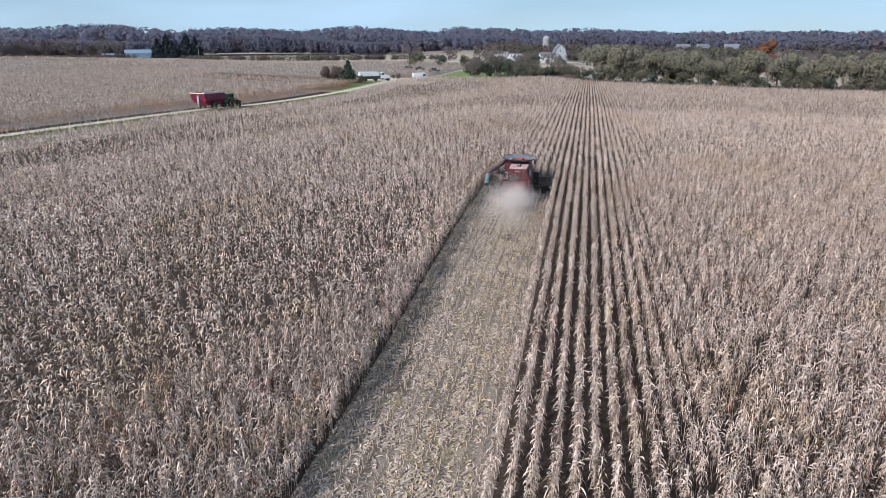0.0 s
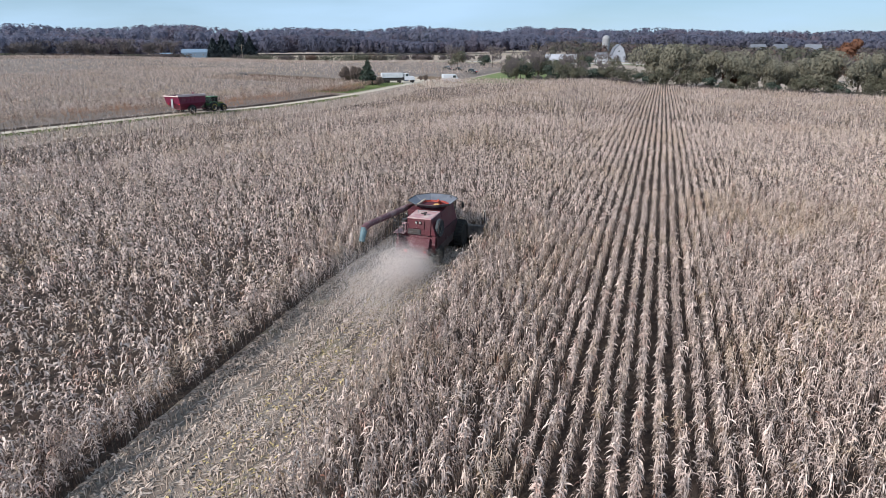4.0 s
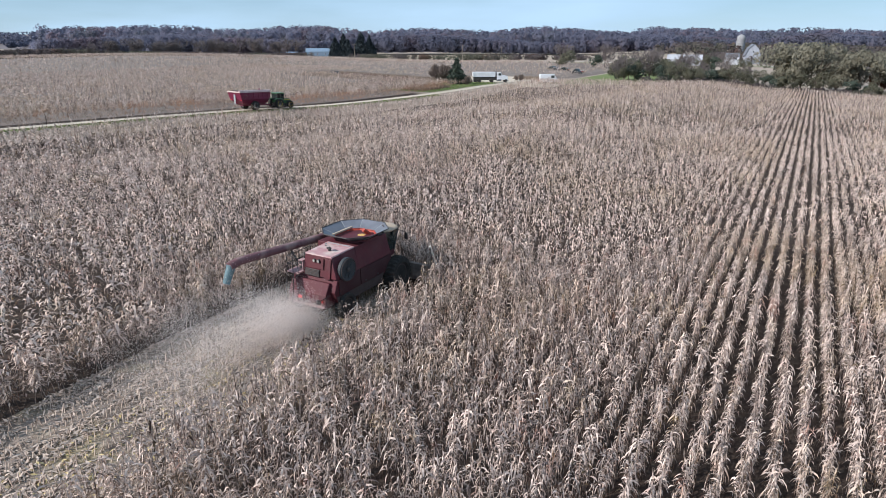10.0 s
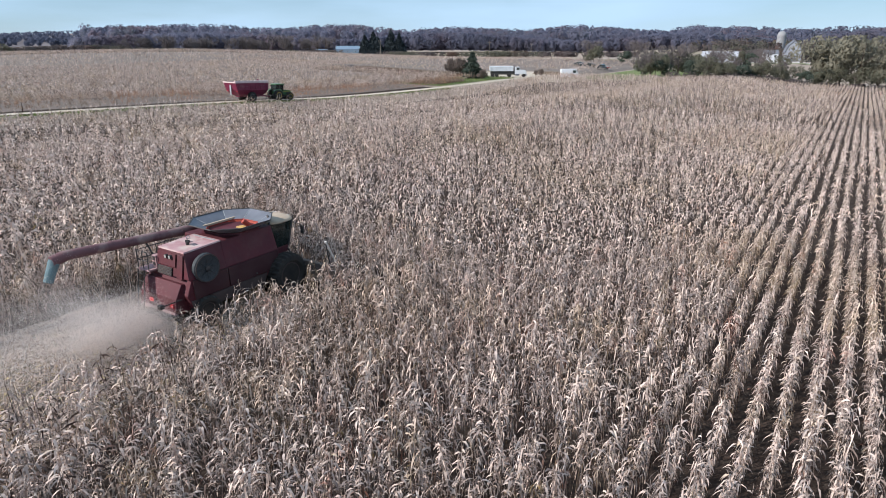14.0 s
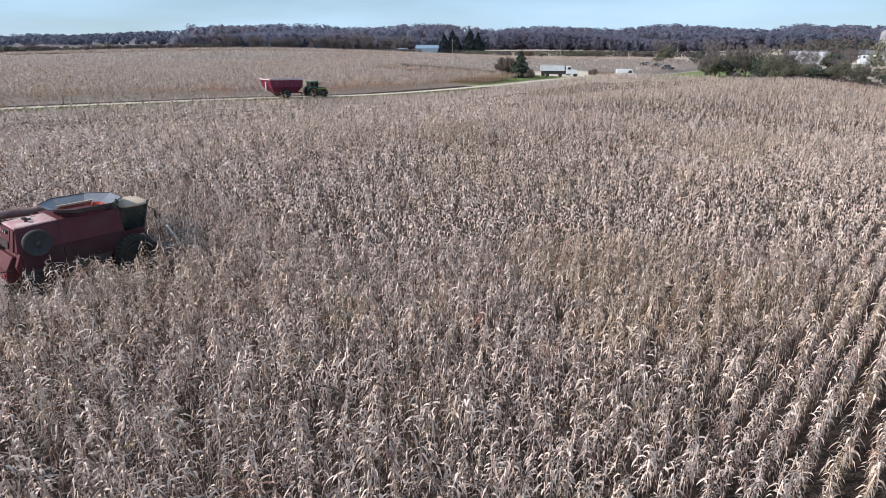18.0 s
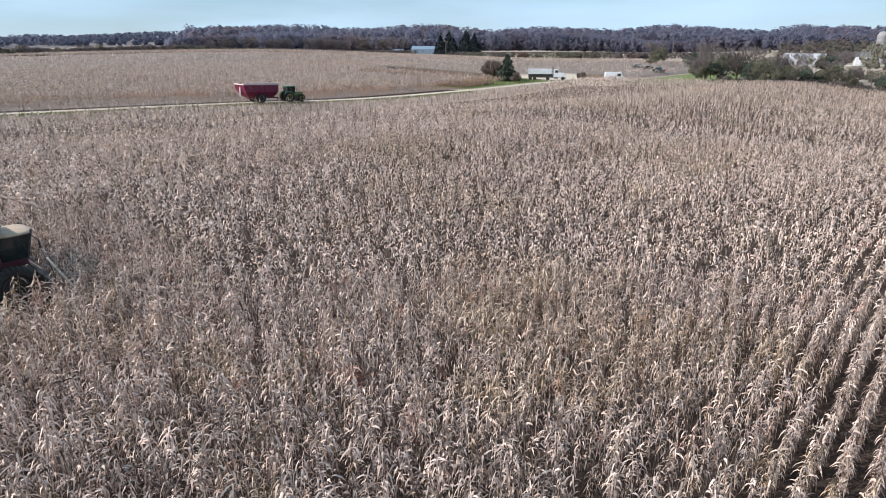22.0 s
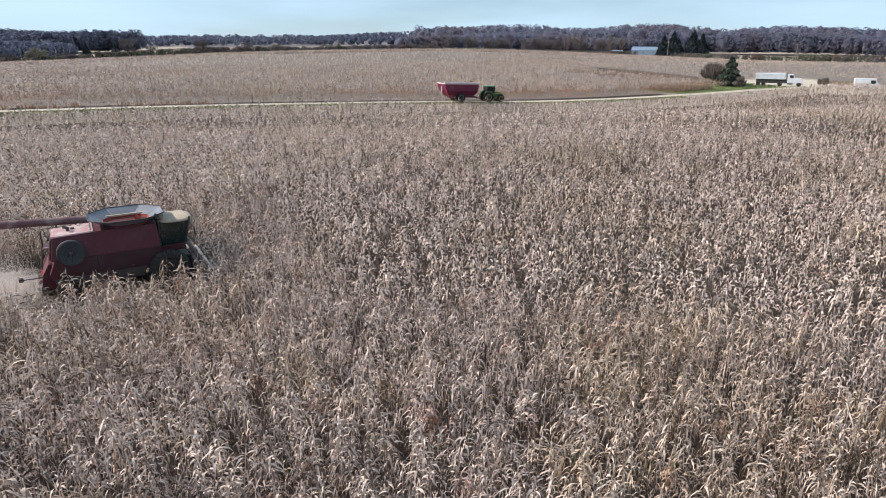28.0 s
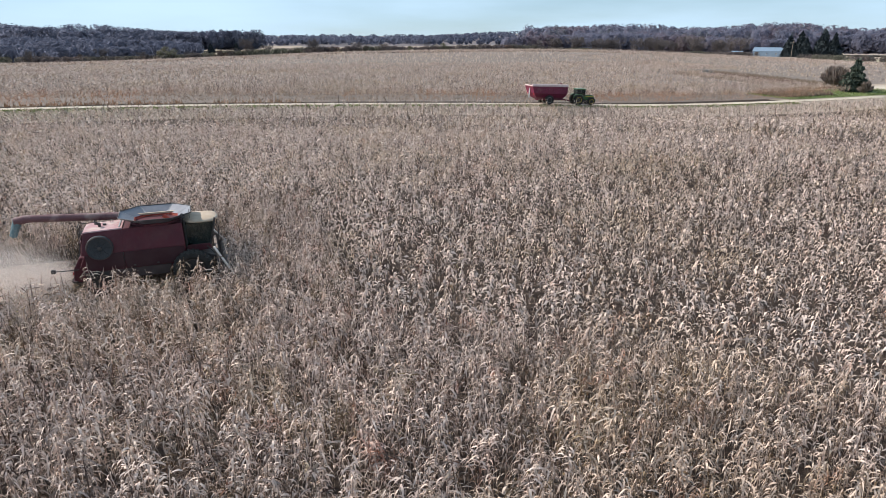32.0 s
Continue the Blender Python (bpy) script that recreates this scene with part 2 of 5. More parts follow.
def wheel(parent, x, y, r, width, side, rubber, rim_mat, lugs=22):
    """A lugged farm or road tyre and its dished rim; side is +1 for the right."""
    w = width / 2
    ty = lathe([(-w * 0.7, r * 0.58), (-w, r * 0.72), (-w * 0.95, r * 0.92), (-w * 0.6, r * 0.985), (0, r * 0.99), (w * 0.6, r * 0.985), (w * 0.95, r * 0.92), (w, r * 0.72), (w * 0.7, r * 0.58)], x, y, r, 4 * lugs)
    for v in ty.verts:          # lugs, staggered from side to side
        dy, dz = v.co.y - y, v.co.z - r
        if math.hypot(dy, dz) > 0.9 * r:
            turn = math.atan2(dz, dy) / (2 * math.pi) * lugs + (0.5 if v.co.x > x else 0.0) + 0.125
            k = 1.0 + (0.045 if turn % 1.0 < 0.5 else -0.015)
            v.co.y, v.co.z = y + dy * k, r + dz * k
    tyre = part("tyre", ty, rubber, parent)
    o = side * w
    rm = lathe([(-o * 0.5, r * 0.60), (o * 0.72, r * 0.60), (o * 0.74, r * 0.54), (o * 0.25, r * 0.48), (o * 0.2, r * 0.2), (o * 0.5, r * 0.18), (o * 0.5, 0.01)], x, y, r)
    part("rim", rm, rim_mat, tyre)
    return tyre


# ---- the land ----
def lines(lo, hi, fine_lo, fine_hi, step, n):
    mid = np.arange(fine_lo, fine_hi + step, step)
    s = np.linspace(0, 1, n)[1:] ** 2.2
    return np.concatenate([(fine_lo + (lo - fine_lo) * s)[::-1], mid, fine_hi + step + (hi - fine_hi) * s])


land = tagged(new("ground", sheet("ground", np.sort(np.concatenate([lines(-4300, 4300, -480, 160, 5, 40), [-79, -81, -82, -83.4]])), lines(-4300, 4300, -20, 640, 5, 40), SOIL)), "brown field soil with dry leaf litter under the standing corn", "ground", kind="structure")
lane = tagged(new("road", sheet("road", np.array([-86.3, -85.9, -85, -84.1, -83.7]), np.arange(20, 304, 2.0), GRAVEL, 0.10)), "pale gravel farm lane between two corn fields", "road", kind="structure")

# tan stubble land outside the two corn fields
land.data.materials.append(FARLAND)
mid = np.empty(3 * len(land.data.polygons))
land.data.polygons.foreach_get("center", mid)
mid = mid.reshape(-1, 3)
mid[:, 0], mid[:, 1] = unspot(mid[:, 0], mid[:, 1])
UNDERCORN = material("litter_under_far_corn", (0.19, 0.15, 0.123), 0.95, 0, (0.14, 0.11, 0.09), 0.3)
west = (mid[:, 0] > -475) & (mid[:, 0] < np.where(mid[:, 1] > 318, -80, -88)) & (mid[:, 1] > 0) & (mid[:, 1] < np.minimum(560 + 0.2 * mid[:, 0], 470)) & ~((mid[:, 0] > -108) & (mid[:, 1] > 258) & (mid[:, 1] < 318))
planted = (mid[:, 0] > np.where(mid[:, 1] > 190, -78, -80)) & (mid[:, 0] < 170) & (mid[:, 1] > -30) & (mid[:, 1] < 300)
WOODFLOOR = material("woodland_floor", (0.17, 0.145, 0.145), 0.95, 0, (0.12, 0.10, 0.10), 0.05)
land.data.materials.append(WOODFLOOR)
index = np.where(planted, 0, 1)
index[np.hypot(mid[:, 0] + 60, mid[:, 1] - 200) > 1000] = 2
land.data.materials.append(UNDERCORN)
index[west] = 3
# dark strip by the lane: bare soil plus the tone of the shaded corn face
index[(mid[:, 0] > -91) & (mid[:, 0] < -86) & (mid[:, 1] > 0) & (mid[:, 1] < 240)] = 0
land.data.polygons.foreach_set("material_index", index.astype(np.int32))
DULLGRASS = material("dull_grass", (0.20, 0.22, 0.11), 0.9, 0, (0.26, 0.23, 0.14), 0.1)
ROADGREY = material("far_road", (0.60, 0.58, 0.55), 0.9, 0, (0.5, 0.48, 0.45), 0.3)
tagged(new("road_far", sheet("road_far", np.arange(-300, 40, 4.0), np.array([470.0, 472, 474, 476]), ROADGREY, 0.35)), "pale country road beyond the far field", "road", kind="structure")
tagged(new("verge_far", sheet("verge_far", np.arange(-330, 40, 4.0), np.array([455.0, 459, 463, 467]), DULLGRASS, 0.25)), "green verge beside the far road", "grass", kind="structure")
LITTER = material("trodden_litter", (0.25, 0.20, 0.167), 0.95, 0, (0.11, 0.084, 0.068), 1.1, 0.8, 0.1, bump_dist=0.06, bump_scale=9, stretch=(1, 0.06, 1),
                  patches=[((0.42, 0.35, 0.28), 7.0, 0.5, 0.7, 0.6), ((0.42, 0.34, 0.18), 0.35, 0.55, 0.7, 0.4)])
tagged(new("cut_strip", sheet("cut_strip", np.linspace(-10.6, -3.0, 11), np.arange(-46, 89.5, 2.0), LITTER, 0.03, False)), "pale trodden leaf litter on the freshly cut strip", "cut strip", kind="structure")


# ---- corn ----
ROW = 0.762
SWATH = (-10.5, -3.1)
HEAD_Y = 90.4
rng = np.random.default_rng(7)


def leaf_set(kind, seed):
    """One dry plant as points and triangles: many narrow leaves that arch out and hang; kind 'near', 'mid', 'far' or 'distant'."""
    r = np.random.default_rng(seed)
    V, F, T = [], [], []

    def add(pts, tris, tint):
        n = len(V)
        V.extend(pts)
        F.extend([[n + a, n + b, n + c] for a, b, c in tris])
        T.extend([tint] * len(pts))

    top = 1.86 + r.uniform(-0.16, 0.16)
    lean = r.normal(0, 0.10, 2)
    n_leaf = {"near": 17, "mid": 10, "far": 6, "distant": 3}[kind]
    wide = {"near": 1.05, "mid": 1.78, "far": 3.3, "distant": 4.8}[kind]
    lowest = {"near": 0.50, "mid": 0.56, "far": 0.60, "distant": 0.60}[kind]
    if kind == "near":
        a = r.uniform(0, 6.3)
        c, s = math.cos(a) * 0.012, math.sin(a) * 0.012
        add([(-c, -s, 0), (c, s, 0), (lean[0] + c * .6, lean[1] + s * .6, top), (lean[0] - c * .6, lean[1] - s * .6, top)], [(0, 1, 2), (0, 2, 3)], 0.75)
        for k in range(3):          # what is left of the tassel
            a, o = r.uniform(0, 6.3), r.uniform(0.03, 0.12)
            c, s = math.cos(a), math.sin(a)
            add([(lean[0] - s * .009, lean[1] + c * .009, top - .04), (lean[0] + s * .009, lean[1] - c * .009, top - .04), (lean[0] + c * o, lean[1] + s * o, top + r.uniform(.10, .24))], [(0, 1, 2)], 0.4)
    az = r.uniform(0, 6.3)
    for k in range(n_leaf):
        f = (k + 0.6) / n_leaf
        h = top * (lowest + (1 - lowest) * f) + r.uniform(-.06, .06)
        az += math.pi + r.normal(0, 0.9)
        c, s = math.cos(az), math.sin(az)
        length = r.uniform(0.21, 0.48)
        if r.uniform() < 0.82:      # a stiff leaf that arches out
            up, droop, out_by = r.uniform(0.15, 0.65), r.uniform(0.55, 1.10), r.uniform(0.60, 1.0)
        else:                       # a limp leaf that hangs along the stalk
            up, droop, out_by = r.uniform(0.15, 0.50), r.uniform(1.0, 1.45), r.uniform(0.25, 0.50)
        w = r.uniform(0.015, 0.029) * wide
        bx, by = lean[0] * h / top, lean[1] * h / top
        tw = r.normal(0, 1.1)

        def at(d):
            out = length * out_by * (1.25 * d - 0.25 * d * d)
            return bx + c * out, by + s * out, h + length * (up * d - droop * d * d)

        def pair(d, ww):
            px, py, pz = at(d)
            ca, sa = math.cos(tw * d), math.sin(tw * d)
            return (px - s * ww * ca, py + c * ww * ca, pz + ww * sa), (px + s * ww * ca, py - c * ww * ca, pz - ww * sa)

        below = 0.35 * max(0.0, 0.45 - f)       # lower leaves tinted darker, for shade deep in the stand
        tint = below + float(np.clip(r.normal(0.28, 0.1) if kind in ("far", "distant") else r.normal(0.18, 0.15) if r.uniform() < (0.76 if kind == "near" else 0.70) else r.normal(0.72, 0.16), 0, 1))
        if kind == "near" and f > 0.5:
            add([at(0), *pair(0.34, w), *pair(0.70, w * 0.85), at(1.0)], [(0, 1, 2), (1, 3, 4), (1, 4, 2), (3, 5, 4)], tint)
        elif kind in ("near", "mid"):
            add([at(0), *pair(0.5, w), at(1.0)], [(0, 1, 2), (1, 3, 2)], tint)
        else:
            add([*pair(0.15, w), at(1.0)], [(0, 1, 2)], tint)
    if kind == "near":       # a hanging ear in its husk
        a = r.uniform(0, 6.3)
        c, s = math.cos(a), math.sin(a)
        z = top * 0.50
        add([(c * .02, s * .02, z), (c * .10 - s * .03, s * .10 + c * .03, z - .08), (c * .10 + s * .03, s * .10 - c * .03, z - .08), (c * .12, s * .12, z - .26)], [(0, 1, 2), (1, 3, 2)], 0.05)
    return np.array(V), np.array(F), np.array(T)


def unevenness(x, y, seed, lo, hi, waves=9):
    """Smooth random field of unit spread, with wavelengths from lo to hi metres."""
    r = np.random.default_rng(seed)
    total = 0
    for k in range(waves):
        a, wl = r.uniform(0, 2 * np.pi), r.uniform(lo, hi)
        total = total + np.sin((x * math.cos(a) + y * math.sin(a)) * 2 * np.pi / wl + r.uniform(0, 6.3))
    return total * math.sqrt(2 / waves)


def crop(name, xy, kind, mat, label, size=1.0, variants=10, darkened=0.0):
    """A stand of plants at the places xy, as one mesh."""
    V, F, T = [], [], []
    base = 0
    which = rng.integers(0, variants, len(xy))
    across = {"near": 0.74, "mid": 0.80, "far": 0.95, "distant": 1.0}[kind]      # leaves of neighbours push each other along the row
    for k in range(variants):
        lv, lf, lt = leaf_set(kind, 100 + k)
        p = xy[which == k]
        n = len(p)
        if not n:
            continue
        a = rng.uniform(0, 2 * np.pi, n)
        sc = size * np.clip(rng.normal(1.0, {"near": 0.10, "mid": 0.12, "far": 0.08, "distant": 0.10}[kind], n) + (0.06 if kind in ("near", "mid") else 0.02) * unevenness(p[:, 0], p[:, 1], 5, 0.6, 1.6), 0.65, 1.3)
        # whole clumps lean together; random darker ones stand for shade between plants
        lx = 0.03 * unevenness(p[:, 0], p[:, 1], 1, 1.0, 3.2) + rng.normal(0, 0.05, n)
        ly = 0.16 * unevenness(p[:, 0], p[:, 1], 2, 1.0, 3.2) + rng.normal(0, 0.10, n) - 0.05
        shade = darkened + {"near": 0.24, "mid": 0.34, "far": 0.24, "distant": 0.12}[kind] * unevenness(p[:, 0], p[:, 1], 3, 0.45, 1.2) + rng.normal(0, {"near": 0.16, "mid": 0.24, "far": 0.2, "distant": 0.22}[kind], n)
        zr = np.clip(lv[:, 2] / 2.0, 0, 1.2) ** 1.5
        ca, sa = np.cos(a)[:, None] * sc[:, None], np.sin(a)[:, None] * sc[:, None]
        x = (lv[:, 0] * ca - lv[:, 1] * sa) * across + p[:, :1] + zr * lx[:, None]
        y = (lv[:, 0] * sa + lv[:, 1] * ca) * 1.15 + p[:, 1:2] + zr * ly[:, None]
        z = lv[:, 2] * sc[:, None] * p[:, 2:3] + ground(p[:, 0], p[:, 1])[:, None]
        V.append(np.stack([x, y, z], -1).reshape(-1, 3))
        F.append((lf[None] + (np.arange(n) * len(lv))[:, None, None]).reshape(-1, 3) + base)
        T.append((lt[None] + shade[:, None]).ravel())
        base += n * len(lv)
    ob = new(name, np_mesh(name, np.concatenate(V), np.concatenate(F), mat, np.clip(np.concatenate(T), 0, 1)))
    return tagged(ob, label, "corn crop", kind="stuff")


def row_places(x0, x1, y0, y1, step, jitter):
    """Places along the drilled rows, with gaps and unevenness; third column a height factor."""
    xs = np.arange(math.ceil(x0 / ROW), math.floor(x1 / ROW) + 1) * ROW
    ys = np.arange(y0, y1, step)
    gx, gy = np.meshgrid(xs, ys)
    p = np.stack([gx.ravel(), gy.ravel()], 1)
    p += np.stack([rng.normal(0, jitter, len(p)), rng.uniform(-step, step, len(p)) * 0.5], 1)
    hgt = 1.10 + 0.07 * np.sin(p[:, 0] * 0.21 + 2) * np.sin(p[:, 1] * 0.13) + 0.05 * np.sin(p[:, 0] * 0.9 + p[:, 1] * 0.5)
    keep = unevenness(p[:, 0], p[:, 1], 4, 0.7, 2.2) + rng.normal(0, 0.5, len(p)) > -1.7     # blanks where plants fell
    return np.column_stack([p, hgt])[keep]


def standing(p):
    """Dense corn of the east field: off the cut strip, on planted land, within the camera's view."""
    x, y = p[:, 0], p[:, 1]
    cut = (x > SWATH[0]) & (x < SWATH[1]) & (y < HEAD_Y)
    u, v = unspot(x, y)
    inside = (u > np.where(v > 190, -80.6, -81.6)) & (y > 30) & (y > np.minimum(14 - 0.95 * x, 58)) & (x < 0.46 * y - 2) & (v < 296 - 0.33 * (u + 50))
    return inside & ~cut


def near_walk(p):
    """Distance from the line along which the camera flies."""
    a, b = np.array([0.0, 24.0]), np.array([29.0, 88.0])
    s = np.clip(((p[:, :2] - a) @ (b - a)) / ((b - a) @ (b - a)), 0, 1)
    return np.hypot(*(p[:, :2] - (a + s[:, None] * (b - a))).T)


def close_by(p):
    """Corn shown in full: round the flight and round the harvester."""
    return (near_walk(p) < 26) | ((np.abs(p[:, 0] + 4) < 10) & (np.abs(p[:, 1] - 87) < 9))


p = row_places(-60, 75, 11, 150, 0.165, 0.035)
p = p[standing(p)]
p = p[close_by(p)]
crop("standing_corn", p, "near", CORN, "ripe dry corn plants standing in drilled rows, tan and brittle", variants=16, darkened=-0.01)
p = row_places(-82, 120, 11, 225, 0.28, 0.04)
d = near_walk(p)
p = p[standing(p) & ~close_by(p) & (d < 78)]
crop("standing_corn", p, "mid", CORN, "ripe dry corn plants standing in drilled rows, tan and brittle", variants=14, darkened=-0.26)
p = row_places(-82, 150, 60, 320, 0.56, 0.05)
d = near_walk(p)
p = p[standing(p) & (d >= 78)]
crop("standing_corn", p, "far", CORN, "ripe dry corn standing toward the tree line, pale tan", darkened=0.08)
# broken and bent plants fill the foot of the corn beside the cut strip
p = row_places(SWATH[0] - 1.9, SWATH[0], 24, HEAD_Y - 3, 0.17, 0.10)
p[:, 2] *= rng.uniform(0.45, 0.75, len(p))
crop("bent_corn", p, "near", CORN, "short and bent dry corn plants along the cut strip", variants=8, darkened=0.05)
# the same field carries on to the east and south of the flight
p = row_places(-80, 150, -70, 300, 1.0, 0.06)
x, y = p[:, 0], p[:, 1]
u, v = unspot(x, y)
rest = ~standing(p) & ~((x > SWATH[0]) & (x < SWATH[1])) & (u > -80.6) & (v < 296 - 0.33 * (u + 50))
p = p[rest & (near_walk(p) >= 45)]
crop("standing_corn", p, "distant", CORN, "rest of the dry corn field east of the cut strip")
p = row_places(-55, 75, -46, 130, 0.5, 0.05)
x, y = p[:, 0], p[:, 1]
p = p[~standing(p) & ~((x > SWATH[0]) & (x < SWATH[1])) & (near_walk(p) < 45)]
crop("standing_corn", p, "far", CORN, "rest of the dry corn field east of the cut strip")
# west of the lane: the outer rows are a darker russet
CORN_EDGE = material("russet_corn", (0.47, 0.33, 0.255), 0.6, 0, (0.10, 0.055, 0.04), tint=True, through_light=0.1, spec=0.06,
                     patches=[((0.40, 0.19, 0.11), 0.10, 0.48, 0.62, 0.8), ((0.34, 0.24, 0.14), 0.4, 0.5, 0.7, 0.5)])
p = row_places(-91.0, -88.4, 20, 262, 0.30, 0.1)
p = p[p[:, 1] > 30]
p[:, 2] *= 0.96
p[:, 0], p[:, 1] = spot(p[:, 0], p[:, 1])
crop("standing_corn", p, "mid", CORN_EDGE, "russet weathered outer rows of corn beside the gravel lane")
p = row_places(-89.6, -87.6, 34, 250, 0.40, 0.16)
p[:, 2] *= rng.uniform(0.35, 0.65, len(p))
p[:, 0], p[:, 1] = spot(p[:, 0], p[:, 1])
crop("bent_corn", p, "mid", CORN_EDGE, "short russet corn and dead leaves along the gravel lane", darkened=0.15)
p = row_places(-106, -91.2, 20, 262, 0.5, 0.1)
p = p[p[:, 1] > 30 - 0.6 * (p[:, 0] + 88)]
p[:, 0], p[:, 1] = spot(p[:, 0], p[:, 1])
crop("standing_corn", p, "mid", CORN, "dry corn field along the gravel lane, dull tan")
n = 62000
p = np.column_stack([rng.uniform(-215, -105, n), rng.uniform(25, 300, n), rng.normal(1.0, 0.03, n)])
p[:, 2] -= 0.3 * np.clip((-135 - p[:, 0]) / 60, 0, 1)      # lowered up the slope, so the field looks smooth from the camera
weedy = (p[:, 1] > 265) & (p[:, 0] > -152)
p[:, 0], p[:, 1] = spot(p[:, 0], p[:, 1])
crop("standing_corn", p[~weedy], "distant", CORN, "wide field of dry corn rising west of the lane", 1.0, darkened=0.14)
n = 52000
p = np.column_stack([rng.uniform(-470, -215, n), rng.uniform(0, 520, n), rng.normal(0.6, 0.03, n)])
p = p[p[:, 1] < np.minimum(560 + 0.2 * p[:, 0], 468)]
p[:, 0], p[:, 1] = spot(p[:, 0], p[:, 1])
crop("standing_corn", p, "distant", CORN, "far dry corn field running to the woods", 1.5, darkened=0.16)
n = 17000
p = np.column_stack([rng.uniform(-260, -80, n), rng.uniform(281, 452, n), rng.normal(0.5, 0.03, n)])
p = p[(p[:, 0] < -106) | (p[:, 1] > 320)]
p[:, 0], p[:, 1] = spot(p[:, 0], p[:, 1])
crop("standing_corn", p, "distant", CORN, "short dry corn beyond the weeds by the yard", 1.5, darkened=0.16)


# the cut strip: stubs in their rows, leaves and husks strewn over the soil
def strew(name, n, x0, x1, y0, y1, lo, hi, mat, label, category, zmax=0.10, rows=0.0):
    x, y = rng.uniform(x0, x1, n), rng.uniform(y0, y1, n)
    thick = 0.5 - 0.5 * np.cos(2 * np.pi * (x / ROW + 0.06 * np.sin(y * 0.35))) + 0.35 * unevenness(x, y, 8, 1.5, 5.0)
    kept = rng.uniform(0, 1, n) > rows * (1 - thick)
    x, y = x[kept], y[kept]
    n = len(x)
    z = ground(x, y) + rng.uniform(0.02, zmax, n)
    a, tilt = rng.uniform(0, 2 * np.pi, n), rng.normal(0, 0.35, n)
    ln, w = rng.uniform(lo, hi, n), rng.uniform(0.025, 0.055, n)
    dx, dy, dz = np.cos(a) * ln / 2, np.sin(a) * ln / 2, np.sin(tilt) * ln / 2
    sx, sy = -np.sin(a) * w, np.cos(a) * w
    quad = np.stack([np.stack([x - dx, y - dy, z - dz], 1), np.stack([x + sx, y + sy, z + 0.03], 1), np.stack([x + dx, y + dy, z + dz], 1), np.stack([x - sx, y - sy, z + 0.01], 1)], 1)
    f = np.arange(4 * n).reshape(n, 4)
    ob = new(name, np_mesh(name, quad.reshape(-1, 3), f, mat, np.repeat(np.clip(rng.normal(0.35, 0.28, n), 0, 1), 4)))
    return tagged(ob, label, category, kind="stuff")


strew("crop_residue", 90000, SWATH[0] - 0.1, SWATH[1] + 0.1, 20, HEAD_Y - 3, 0.10, 0.42, STUBBLE, "shredded corn leaves and husks strewn over the cut strip", "crop residue", rows=1.05)
HUSK = material("yellow_husks", (0.60, 0.47, 0.24), 0.8, 0, (0.40, 0.30, 0.14), tint=True, through_light=0.1, spec=0.06)
strew("crop_residue", 4500, -7.4, -4.0, 20, HEAD_Y - 6, 0.10, 0.30, HUSK, "yellow husks and cobs dropped behind the harvester", "crop residue", rows=0.5)
sx = np.arange(math.ceil(SWATH[0] / ROW), math.floor(SWATH[1] / ROW) + 1) * ROW
gx, gy = np.meshgrid(sx, np.arange(-45, HEAD_Y - 2, 0.19))
sp = np.stack([gx.ravel() + rng.normal(0, 0.04, gx.size), gy.ravel() + rng.uniform(-.07, .07, gx.size)], 1)
h = rng.uniform(0.2, 0.48, len(sp))
lean = rng.normal(0, 0.07, (len(sp), 2))
r0 = 0.022
V, F = [], []
for k in range(3):
    a = 2 * np.pi * k / 3
    off = np.array([math.cos(a), math.sin(a)]) * r0
    V.append(np.column_stack([sp + off, ground(sp[:, 0], sp[:, 1])]))
    V.append(np.column_stack([sp + off + lean, ground(sp[:, 0], sp[:, 1]) + h]))
V = np.stack(V, 1)
for k in range(3):
    j = (k + 1) % 3
    F.append(np.array([2 * k, 2 * j, 2 * j + 1, 2 * k + 1])[None] + (np.arange(len(sp)) * 6)[:, None])
tagged(new("corn_stubble", np_mesh("corn_stubble", V.reshape(-1, 3), np.concatenate(F), STUBBLE, np.repeat(np.clip(rng.normal(0.3, 0.2, len(sp)), 0, 1), 6))), "cut corn stalks left standing in rows behind the harvester", "stubble", kind="stuff")


# ---- the harvester ----
RED = material("harvester_red", (0.082, 0.012, 0.019), 0.68, 0, (0.060, 0.012, 0.017), 1.3, 0.05, 0.3, coat=0.05,
               patches=[((0.105, 0.050, 0.048), 0.9, 0.45, 0.8, 0.4), ((0.10, 0.05, 0.048), 5.0, 0.5, 0.75, 0.2)])
# darker red for the lower side panels
LOWER_RED = material("dark_lower_red", (0.042, 0.014, 0.017), 0.8, 0, (0.054, 0.027, 0.028), 1.1, 0.05, 0.2)
# brighter copy of the body red: sun in the tank is put into it
SUNLIT_RED = material("sunlit_tank_red", (0.34, 0.055, 0.03), 0.6, 0, (0.26, 0.04, 0.03), 2.0, 0.05, 0.3)
AUGER = material("auger_red", (0.135, 0.06, 0.066), 0.65, 0, (0.105, 0.045, 0.05), 1.2, 0.05, 0.4, patches=[((0.33, 0.25, 0.22), 1.6, 0.45, 0.75, 0.6)])
SKIRT = material("dark_skirt", (0.05, 0.037, 0.036), 0.85, 0, (0.08, 0.06, 0.055), 1.6, 0.1, 0.2)
PALE_PINK = material("pale_pink_steel", (0.38, 0.25, 0.25), 0.75, 0, (0.27, 0.165, 0.165), 2.5, 0.1, 0.2)
SCREEN = material("air_screen_mesh", (0.055, 0.06, 0.065), 0.7, 0.2, (0.03, 0.032, 0.035), 20, 0.2, 0.3)
